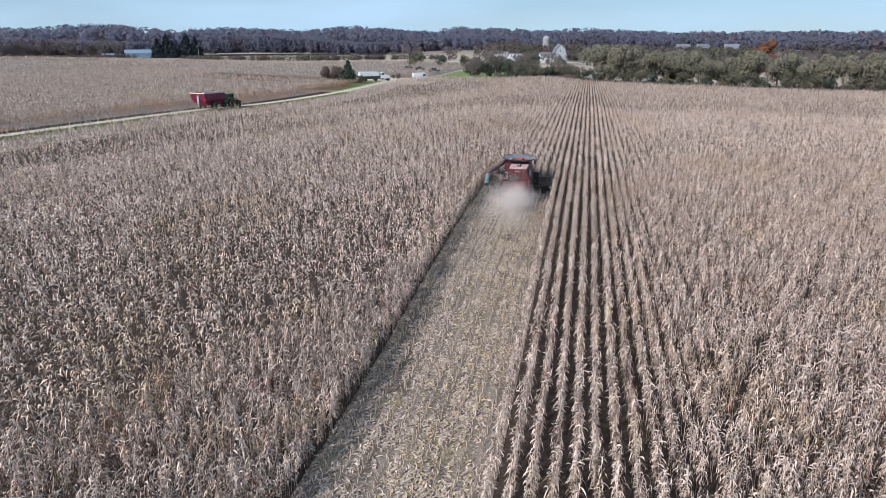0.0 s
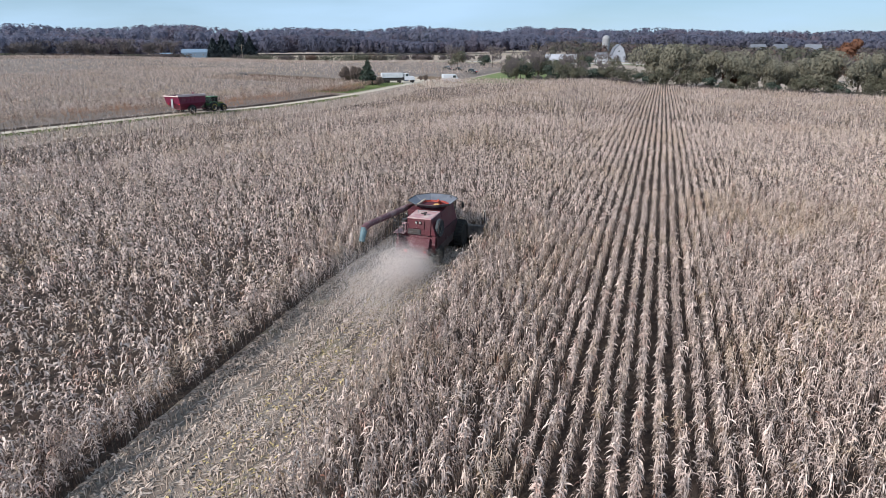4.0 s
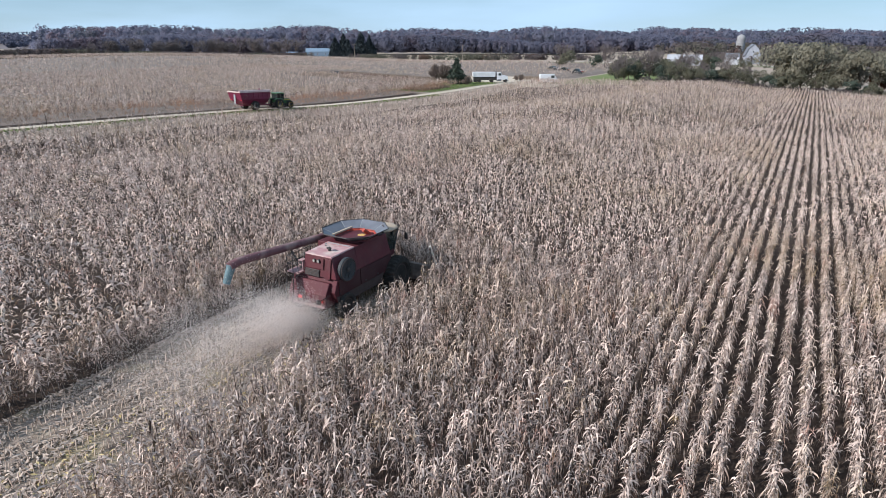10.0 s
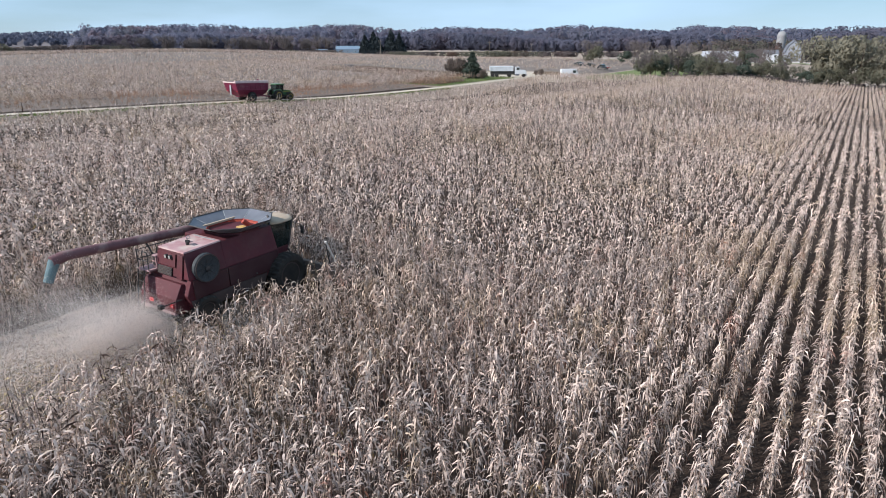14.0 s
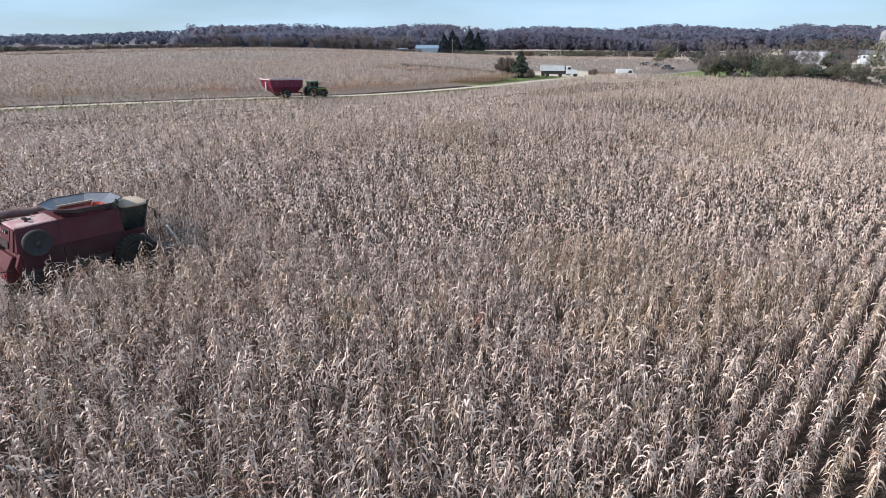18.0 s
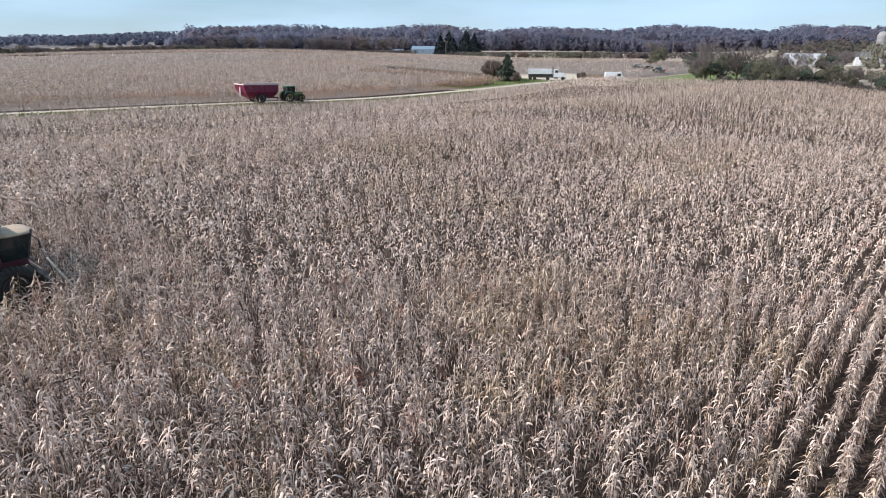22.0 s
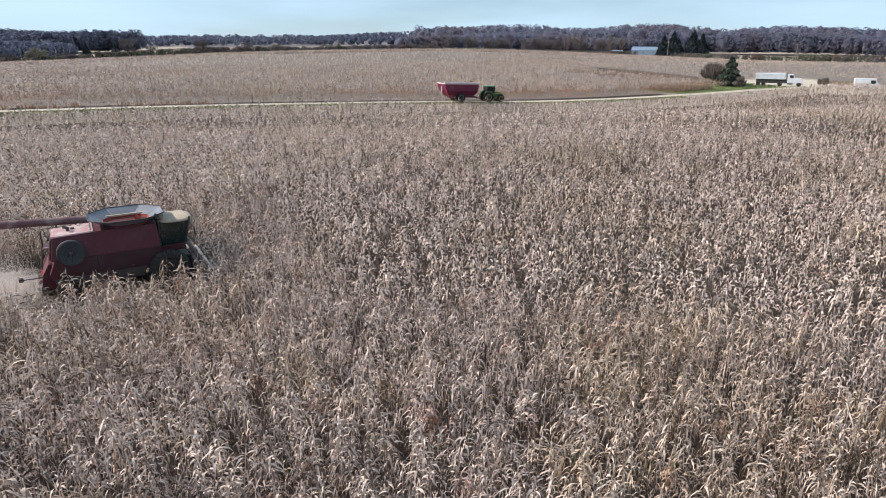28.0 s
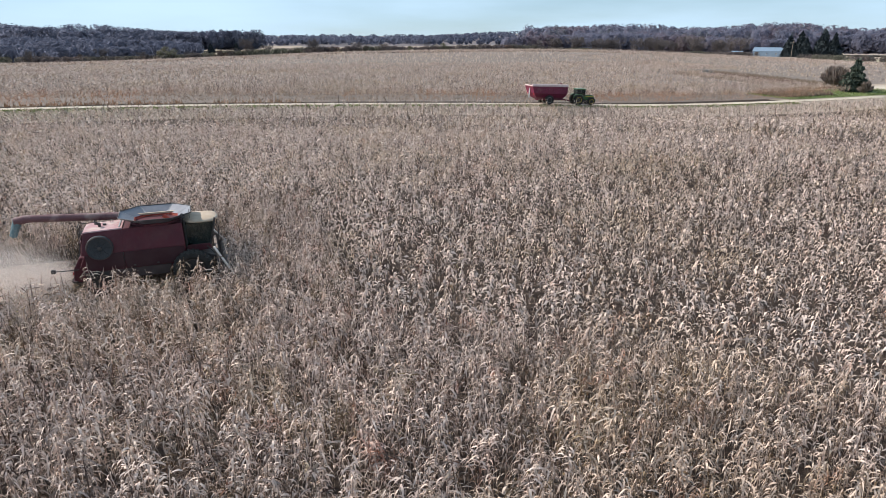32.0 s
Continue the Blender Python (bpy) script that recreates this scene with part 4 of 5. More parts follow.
cx = HARVEST_XY[0] + 0.30 - 0.02 * np.maximum(cy, 0) + np.where(puffed, bx[billow] * (0.5 + 0.10 * by[billow]) + rng.normal(0, 0.5, n), ox * wide)
rise = np.clip(0.40 + 0.22 * cy, 0.4, 1.25) * np.exp(-np.maximum(cy - 5, 0) / 9)
cz = np.where(puffed, bz[billow] * 1.9 * rise + rng.normal(0, 0.42, n), oz * (0.35 + 0.85 * rise))
keep = (cy > 0.05) & (cz > 0.03) & (np.abs(cx - HARVEST_XY[0]) < 4.6)
cx, cy, cz = cx[keep], HARVEST_XY[1] - 4.25 - cy[keep], cz[keep]
n = len(cx)
cz = ground(cx, cy) + 0.05 + cz
ln = rng.uniform(0.005, 0.012, n)
q = rng.normal(0, 1, (n, 3, 3))
q /= np.linalg.norm(q, axis=2, keepdims=True)
DUST = material("chaff_dust", (0.84, 0.76, 0.71), 0.9, 0, (0.78, 0.70, 0.65), 5, through_light=0.5, spec=0.1)
tri = np.stack([cx, cy, cz], 1)[:, None] + q * ln[:, None, None]
tagged(new("chaff_dust", np_mesh("chaff_dust", tri.reshape(-1, 3), np.arange(3 * n).reshape(n, 3), DUST)), "pale dust and chaff blown out behind the harvester", "dust", kind="stuff")


# ---- tractor and grain cart on the lane ----
GREEN = material("tractor_green", (0.035, 0.12, 0.03), 0.4, 0, (0.03, 0.09, 0.025), 1.5, 0.03, coat=0.2)
CART_TOP = material("bleached_rail", (0.62, 0.50, 0.47), 0.7, 0, (0.48, 0.34, 0.32), 2.0, 0.1)
CART_RED = material("cart_red", (0.165, 0.010, 0.042), 0.55, 0, (0.12, 0.012, 0.034), 1.0, 0.05, patches=[((0.30, 0.17, 0.15), 0.8, 0.55, 0.8, 0.4)])
TARP = material("tarp", (0.42, 0.36, 0.33), 0.8, 0, (0.30, 0.25, 0.23), 2.0, 0.3)


def tractor(m):
    t = thing("tractor", m, "green row-crop tractor with yellow wheels on the gravel lane", "tractor")
    hood = part("hood", prism([(0.4, 1.0), (0.4, 2.0), (2.2, 1.85), (2.55, 1.55), (2.55, 0.95)], -0.42, 0.42, 0.08), GREEN, t)
    part("grille", box(-0.36, 0.36, 2.55, 2.60, 1.0, 1.5, 0.02), DARK, hood)
    for s in (-1, 1):
        part("headlight", box(s * 0.26 - 0.09, s * 0.26 + 0.09, 2.56, 2.62, 1.5, 1.6, 0.01), LAMP, hood)
        part("hood_stripe", box(s * 0.43 - 0.004, s * 0.43 + 0.004, 0.6, 2.2, 1.62, 1.69, 0), YELLOW_RIM, hood)
        part("hood_screen", box(s * 0.432 - 0.006, s * 0.432 + 0.006, 1.2, 2.3, 1.15, 1.5, 0), DARK, hood)
    part("chassis", box(-0.35, 0.35, -1.6, 2.5, 0.75, 1.1, 0.04), DARK, t)
    part("exhaust_stack", rod((0.42, 0.45, 1.9), (0.42, 0.45, 3.0), 0.06), DARK, t)
    part("weights", box(-0.4, 0.4, 2.6, 2.95, 0.75, 1.05, 0.04), GREEN, t)
    cab = part("cab", box(-0.8, 0.8, -1.35, 0.35, 1.2, 1.75, 0.06), GREEN, t)
    part("roof", prism([(-1.5, 2.95), (-1.45, 3.13), (0.35, 3.15), (0.6, 3.02), (0.55, 2.92)], -0.92, 0.92, 0.06), GREEN, cab)
    for s in (-1, 1):
        for y0, y1 in ((-1.3, -1.38), (-0.5, -0.5), (0.35, 0.42)):
            part("pillar", rod((s * 0.78, y0, 1.7), (s * 0.84, y1, 2.98), 0.045, seg=8), DARK, cab)
        part("side_window", box(s * 0.82 - 0.01, s * 0.82 + 0.01, -1.3, 0.36, 1.75, 2.93, 0), GLASS, cab)
        part("fender", prism([(-2.0, 1.75), (-1.6, 2.05), (-0.4, 2.05), (0.0, 1.7), (-0.4, 1.9), (-1.6, 1.9)], s * 0.8, s * 1.25, 0.03), GREEN, t)
        part("mirror", box(s * 1.25 - 0.12, s * 1.25 + 0.12, 0.45, 0.5, 2.35, 2.75, 0.02), DARK, cab)
        part("step", box(s * 0.95 - 0.2, s * 0.95 + 0.2, 0.1, 0.5, 0.6, 0.66, 0.01), DARK, t)
        wheel(t, s * 1.15, -1.05, 0.98, 0.62, s, RUBBER, YELLOW_RIM, 26)
        wheel(t, s * 1.05, 1.75, 0.74, 0.48, s, RUBBER, YELLOW_RIM, 22)
    part("windscreen", box(-0.78, 0.78, 0.36, 0.38, 1.75, 2.93, 0), GLASS, cab)
    part("rear_window", box(-0.78, 0.78, -1.36, -1.34, 1.75, 2.93, 0), GLASS, cab)
    part("front_axle", rod((-1.0, 1.75, 0.74), (1.0, 1.75, 0.74), 0.12), DARK, t)
    part("rear_axle", rod((-1.1, -1.05, 0.98), (1.1, -1.05, 0.98), 0.16), DARK, t)
    part("drawbar", box(-0.12, 0.12, -2.2, -1.5, 0.45, 0.55, 0.02), DARK, t)
    return t


def grain_cart(m):
    c = thing("grain_cart", m, "dark red grain cart with a rolled tarp hitched behind the tractor", "grain cart")
    hop = bmesh.new()
    lev = []
    for z, x, y0, y1 in ((1.0, 0.8, -2.3, 2.6), (1.35, 1.25, -2.8, 3.2), (2.1, 1.75, -3.4, 3.6), (3.55, 1.8, -3.9, 3.7), (3.55, 1.72, -3.8, 3.6), (2.6, 1.65, -3.3, 3.2)):
        lev.append([hop.verts.new(v) for v in ((-x, y0, z), (x, y0, z), (x, y1, z), (-x, y1, z))])
    hop.faces.new(lev[0][::-1])
    for a, b in zip(lev, lev[1:]):
        for k in range(4):
            hop.faces.new((a[k], a[(k + 1) % 4], b[(k + 1) % 4], b[k]))
    hop.faces.new(lev[-1])
    bmesh.ops.recalc_face_normals(hop, faces=hop.faces[:])
    hopper = part("hopper", hop, CART_RED, c)
    for s in (-1, 1):
        for k in range(6):
            y = -2.9 + k * 1.16
            part("rib", box(s * 1.80 - 0.05, s * 1.80 + 0.05, y, y + 0.09, 2.3, 3.5, 0.01), CART_RED, hopper)
        part("top_rail", box(s * 1.80 - 0.06, s * 1.80 + 0.06, -3.9, 3.7, 3.40, 3.62, 0.02), CART_TOP, hopper, "sun-bleached top rail")
        part("side_seam", box(s * 1.79 - 0.04, s * 1.79 + 0.04, -3.5, 3.6, 2.78, 2.86, 0.01), CART_RED, hopper)
        part("marker_lamp", box(s * 1.4 - 0.1, s * 1.4 + 0.1, -3.35, -3.28, 1.9, 2.05, 0.01), TAIL, c)
        wheel(c, s * 1.55, -0.1, 0.88, 0.75, s, RUBBER, GREY, 24)
    for y in (-3.85, 3.65):
        part("end_rail", box(-1.8, 1.8, y - 0.06, y + 0.06, 3.40, 3.62, 0.02), CART_TOP, hopper)
    part("rolled_tarp", rod((1.6, -3.9, 3.68), (1.6, 3.7, 3.68), 0.16, seg=12), CART_TOP, hopper, "rolled pale tarp along the edge")
    for k in range(5):
        y = -3.2 + k * 1.6
        part("tarp_bow", rod((-1.75, y, 3.60), (0, y, 3.78), 0.025, seg=6), DARK, hopper)
        part("tarp_bow", rod((0, y, 3.78), (1.75, y, 3.60), 0.025, seg=6), DARK, hopper)
    part("ladder", box(-0.25, 0.25, -3.72, -3.66, 1.2, 3.3, 0.01), GREY, hopper)
    part("frame_beam", box(-0.45, 0.45, -2.2, 3.4, 0.75, 1.15, 0.03), CART_RED, c)
    part("tongue", prism([(3.2, 0.8), (3.2, 1.15), (5.2, 0.72), (5.2, 0.55)], -0.16, 0.16, 0.02), CART_RED, c)
    part("axle", rod((-1.6, -0.1, 0.88), (1.6, -0.1, 0.88), 0.12), DARK, c)
    part("unload_auger", rod((-0.9, 3.4, 1.1), (-1.5, 3.75, 3.9), 0.19, seg=14), CART_RED, c)
    part("hydraulic_jack", rod((0.3, 4.2, 0.2), (0.3, 4.2, 1.0), 0.06), DARK, c)
    return c


def on_lane(y):
    v = float(unspot(-85, y)[1])
    (x0, x1), (y0, y1) = spot(np.array([-85.0, -85.0]), np.array([v - 4, v + 4]))
    slope = math.degrees(math.atan2(gz(x1, y1) - gz(x0, y0), 8))
    turn = math.degrees(math.atan2(x0 - x1, y1 - y0))
    x = (x0 + x1) / 2
    return pose(x, y, gz(x, y) + 0.10, slope, 0, turn) @ Matrix.Scale(1.02, 4)


tractor(on_lane(163.0))
grain_cart(on_lane(155.4))


# ---- trucks and cars by the farmyard ----
CAR_DARK = material("dark_car_paint", (0.03, 0.035, 0.04), 0.25, 0.2, (0.04, 0.045, 0.05), 1, coat=0.6)


def semi(m):
    t = thing("grain_truck", m, "white dump truck with a high ribbed body parked beside the brush", "truck")
    tr = part("dump_body", prism([(-3.3, 1.75), (-3.45, 2.0), (-3.45, 3.20), (3.7, 3.20), (3.7, 2.1), (3.3, 1.75)], -1.25, 1.25, 0.04), WHITE, t)
    for s in (-1, 1):
        for k in range(7):
            part("side_post", box(s * 1.27 - 0.03, s * 1.27 + 0.03, -3.2 + k * 1.1, -3.1 + k * 1.1, 1.85, 3.15, 0.01), WHITE, tr)
        for y in (-2.6, -1.3, 2.6, 7.1):
            wheel(t, s * 1.05, y, 0.5, 0.32, s, RUBBER, STEEL, 12)
    part("tarp", rod((-1.0, -3.4, 3.38), (-1.0, 3.6, 3.38), 0.12), TARP, tr)
    part("chassis_rail", box(-1.0, 1.0, -3.2, 4.2, 0.75, 1.72, 0.03), DARK, t)
    part("frame", box(-0.45, 0.45, 2.0, 7.8, 0.75, 1.0, 0.02), DARK, t)
    cab = part("cab", prism([(4.3, 1.0), (4.3, 3.0), (5.6, 3.05), (5.95, 2.2), (7.5, 2.0), (7.8, 1.6), (7.8, 0.8), (4.3, 0.8)], -1.1, 1.1, 0.08), WHITE, t)
    part("windscreen", prism([(5.68, 2.95), (6.02, 2.22), (6.04, 2.24), (5.70, 2.97)], -0.95, 0.95, 0), GLASS, cab)
    for s in (-1, 1):
        part("side_window", box(s * 1.105 - 0.006, s * 1.105 + 0.006, 4.7, 5.6, 2.15, 2.85, 0), GLASS, cab)
        part("exhaust_stack", rod((s * 0.95, 4.1, 1.0), (s * 0.95, 4.1, 3.7), 0.07), STEEL, t)
        part("fuel_tank", rod((s * 0.95, 4.4, 0.75), (s * 0.95, 5.6, 0.75), 0.3, seg=14), STEEL, t)
    part("grille", box(-0.5, 0.5, 7.78, 7.84, 0.95, 1.75, 0.02), STEEL, cab)
    part("bumper", box(-1.15, 1.15, 7.75, 7.95, 0.45, 0.75, 0.03), STEEL, t)
    return t


def motor_car(m, name, label, paint, kind):
    """kind: 'car', 'pickup' or 'van'."""
    t = thing(name, m, label, kind)
    if kind == "pickup":
        pts = [(-2.7, 0.5), (-2.7, 1.15), (-0.6, 1.15), (-0.5, 1.85), (0.75, 1.88), (1.35, 1.2), (2.6, 1.1), (2.7, 0.5)]
    elif kind == "van":
        pts = [(-2.7, 0.45), (-2.75, 2.5), (1.3, 2.55), (1.5, 2.0), (2.1, 1.3), (2.7, 1.15), (2.75, 0.45)]
    else:
        pts = [(-2.3, 0.4), (-2.35, 1.0), (-1.5, 1.08), (-1.0, 1.55), (0.5, 1.58), (1.15, 1.05), (2.2, 0.92), (2.3, 0.4)]
    body = part("body", prism(pts, -0.95, 0.95, 0.07), paint, t)
    w0, w1, zl, zh = {"pickup": (-0.4, 0.8, 1.25, 1.78), "van": (0.3, 1.25, 1.5, 2.2), "car": (-0.95, 0.55, 1.08, 1.48)}[kind]
    for s in (-1, 1):
        part("side_window", box(s * 0.955 - 0.006, s * 0.955 + 0.006, w0, w1, zl, zh, 0), GLASS, body)
        part("headlight", box(s * 0.65 - 0.15, s * 0.65 + 0.15, pts[-1][0] - 0.05, pts[-1][0] + 0.03, 0.75, 0.9, 0.02), STEEL, body)
        part("tail_light", box(s * 0.75 - 0.1, s * 0.75 + 0.1, pts[0][0] - 0.06, pts[0][0] + 0.02, 0.75, 0.95, 0.02), TAIL, body)
        for y in (-1.5, 1.55):
            wheel(t, s * 0.85, y, 0.36, 0.24, s, RUBBER, STEEL, 10)
    a, b = pts[-4], pts[-3]
    part("windscreen", prism([(a[0] + 0.03, a[1]), (b[0] + 0.02, b[1] + 0.02), (b[0] + 0.05, b[1] + 0.02), (a[0] + 0.06, a[1])], -0.82, 0.82, 0), GLASS, body)
    return t


def stand(x, y, turn, lift=0.0):
    x, y = (float(v) for v in spot(x, y))
    return pose(x, y, gz(x, y) + lift, 0, 0, turn)


tagged(new("pavement", sheet("pavement", np.arange(-106, -71, 2.0), np.arange(283, 316, 2.0), GRAVEL, 0.06)), "pale gravel farmyard at the end of the lane", "gravel yard", kind="structure")
tagged(new("grass_verge", sheet("grass_verge", np.arange(-101, -87.0, 1.5), np.arange(244, 286, 2.0), GRASS, 0.05)), "green mown grass verge beside the gravel lane", "grass", kind="structure")
tagged(new("lawn", sheet("lawn", np.arange(-78, -40, 2.0), np.arange(302, 372, 2.0), GRASS, 0.10)), "green lawn beyond the corn where cars are parked", "lawn", kind="structure")
semi(stand(-92.5, 284, -56, 0.06))
motor_car(stand(-78.5, 303, -55, 0.06) @ Matrix.Scale(1.2, 4), "white_van", "white delivery van parked where the lane meets the yard", WHITE, "van")
motor_car(stand(-84, 350, 75, 0.1), "dark_pickup", "dark pickup parked on the lawn under the trees", CAR_DARK, "pickup")
motor_car(stand(-95, 364, 95, 0.0), "dark_car", "dark car parked on the lawn under the trees", CAR_DARK, "car")
motor_car(stand(-103, 370, 80, 0.0), "dark_car", "dark car parked on the lawn under the trees", CAR_DARK, "car")


# ---- buildings ----
BARN_WHITE = material("weathered_white_boards", (0.31, 0.325, 0.36), 0.8, 0, (0.24, 0.25, 0.28), 0.7, 0.2)
HOUSE_WALL = material("pale_siding", (0.16, 0.168, 0.195), 0.8, 0, (0.17, 0.18, 0.20), 0.7, 0.1)
BARN_ROOF = material("grey_roof", (0.145, 0.152, 0.175), 0.8, 0, (0.11, 0.115, 0.13), 0.5, 0.1)
BLUE_STEEL = material("pale_blue_steel", (0.17, 0.23, 0.30), 0.6, 0.1, (0.14, 0.20, 0.265), 0.5, 0.1)
SHED_PALE = material("chalky_white_metal", (0.38, 0.38, 0.40), 0.7, 0, (0.31, 0.31, 0.33), 0.5, 0.1)
SILO_GREY = material("silo_concrete", (0.27, 0.265, 0.27), 0.85, 0, (0.21, 0.208, 0.21), 0.4, 0.2)
PANE = material("dark_window_pane", (0.03, 0.035, 0.04), 0.15, 0, (0.05, 0.055, 0.06), 1)


def house(m, name, label, category, w, d, wall, rise, wall_mat, roof_mat, gambrel=False, windows=3, door=True):
    """A gabled building; the ridge runs along x, gable ends at the two x sides."""
    t = thing(name, m, label, category)
    if gambrel:
        top = [(-d / 2, wall), (-d * 0.32, wall + rise * 0.62), (0, wall + rise), (d * 0.32, wall + rise * 0.62), (d / 2, wall)]
    else:
        top = [(-d / 2, wall), (0, wall + rise), (d / 2, wall)]
    part("wall", prism([(-d / 2, -1.5)] + top + [(d / 2, -1.5)], -w / 2, w / 2, 0), wall_mat, t)
    for a, b in zip(top, top[1:]):
        ny, nz = -(b[1] - a[1]), b[0] - a[0]
        k = 0.18 / math.hypot(ny, nz)
        ny, nz = ny * k, nz * k
        part("roof", prism([(a[0] + ny * 0.1, a[1] + nz * 0.1), (b[0] + ny * 0.1, b[1] + nz * 0.1), (b[0] + ny, b[1] + nz), (a[0] + ny, a[1] + nz)], -w / 2 - 0.35, w / 2 + 0.35, 0), roof_mat, t)
    for s in (-1, 1):
        for k in range(windows):
            x = -w / 2 + w * (k + 0.5) / windows
            win = part("window", box(x - 0.6, x + 0.6, s * d / 2 - 0.05, s * d / 2 + 0.05, wall * 0.4, wall * 0.4 + 1.3, 0), WHITE, t)
            part("pane", box(x - 0.48, x + 0.48, s * d / 2 - 0.07, s * d / 2 + 0.07, wall * 0.4 + 0.1, wall * 0.4 + 1.2, 0), PANE, win)
        if door:
            part("door", box(s * w / 2 - 0.06, s * w / 2 + 0.06, -1.4, 1.4, -0.2, wall * 0.75, 0), GREY, t)
        win = part("window", box(s * w / 2 - 0.05, s * w / 2 + 0.05, -0.6, 0.6, wall + rise * 0.3, wall + rise * 0.3 + 1.2, 0), WHITE, t)
        part("pane", box(s * w / 2 - 0.07, s * w / 2 + 0.07, -0.48, 0.48, wall + rise * 0.3 + 0.1, wall + rise * 0.3 + 1.1, 0), PANE, win)
    return t


house(stand(-24, 508, 100), "gambrel_barn", "tall white gambrel barn among the trees", "barn", 15, 9, 4.4, 7.2, BARN_WHITE, BARN_ROOF, True, 4)
house(stand(-68, 486, 8, -0.8), "long_shed", "long low white shed behind the tree line", "shed", 19, 12, 4.0, 2.6, SHED_PALE, SHED_PALE, False, 4)
house(stand(-36, 490, 20, 1.5), "small_house", "small white house behind the tree line", "house", 7, 6, 2.8, 2.2, WHITE, BARN_ROOF, False, 2, False)
house(stand(-419, 580, 35), "farm_shed", "pale blue steel shed beside tall spruces", "shed", 22, 13, 4.4, 3.0, BLUE_STEEL, BLUE_STEEL, False, 3)
house(stand(-437, 563, 35), "small_shed", "small white shed at the edge of the far field", "shed", 10, 7, 2.6, 1.6, WHITE, BLUE_STEEL, False, 2)
for hx, hy, ht in ((88, 694, 15), (135, 707, -10), (110, 720, 30)):
    house(stand(hx, hy, ht, 2.5), "farmhouse", "pale house with a grey roof on the wooded hill", "house", 13, 9, 4.6, 4.2, HOUSE_WALL, BARN_ROOF, False, 4, False)
sil = thing("silo", stand(-44, 592, 0), "tall grey concrete silo with a domed cap", "silo")
part("barrel", rod((0, 0, -1), (0, 0, 14.5), 3.0, seg=32), SILO_GREY, sil)
for k in range(7):
    part("hoop", rod((0, 0, 1 + 2 * k), (0, 0, 1.15 + 2 * k), 3.05, seg=32), BARN_ROOF, sil)
dome = bmesh.new()
bmesh.ops.create_uvsphere(dome, u_segments=28, v_segments=14, radius=3.05)
bmesh.ops.delete(dome, geom=[v for v in dome.verts if v.co.z < -0.05], context="VERTS")
bmesh.ops.translate(dome, vec=(0, 0, 14.5), verts=dome.verts[:])
part("dome", dome, SILO_GREY, sil, "pale metal dome", True)
POLE = material("weathered_pole", (0.30, 0.25, 0.20), 0.9, 0, (0.22, 0.18, 0.14), 2, 0.3)
for px, py in ((-188, 439), (-215, 555), (-150, 520), (-255, 420)):
    pl = thing("utility_pole", stand(px, py, 30), "grey wooden utility pole by the far road", "utility pole", "poles along the far road")
    part("mast", rod((0, 0, -0.5), (0, 0, 10.5), 0.16, 0.11), POLE, pl)
    part("crossarm", box(-1.2, 1.2, -0.06, 0.06, 9.6, 9.75, 0.01), POLE, pl)
    for q in (-1.0, 0.0, 1.0):
        part("insulator", rod((q, 0, 9.75), (q, 0, 9.95), 0.05, seg=8), GREY, pl)


# ---- trees ----
# willow leaves lightened and evened: haze over the tree line is in this colour
WILLOW = material("hazed_autumn_leaves", (0.275, 0.25, 0.185), 0.8, 0, (0.20, 0.185, 0.14), tint=True, through_light=0.5, spec=0.2)
OLIVE = material("olive_leaves", (0.165, 0.155, 0.11), 0.8, 0, (0.12, 0.115, 0.08), tint=True, through_light=0.5, spec=0.2)
DARKGREEN = material("dark_evergreen_needles", (0.075, 0.092, 0.070), 0.8, 0, (0.05, 0.064, 0.052), tint=True, through_light=0.25, spec=0.15)
RUSSET = material("russet_leaves", (0.19, 0.085, 0.05), 0.7, 0, (0.12, 0.06, 0.04), tint=True, through_light=0.2, spec=0.2)
BARE = material("bare_twigs", (0.165, 0.14, 0.135), 0.9, 0, (0.10, 0.085, 0.085), tint=True, spec=0.1)
BUFF = material("buff_twigs", (0.20, 0.155, 0.13), 0.9, 0, (0.12, 0.095, 0.085), tint=True, spec=0.1)


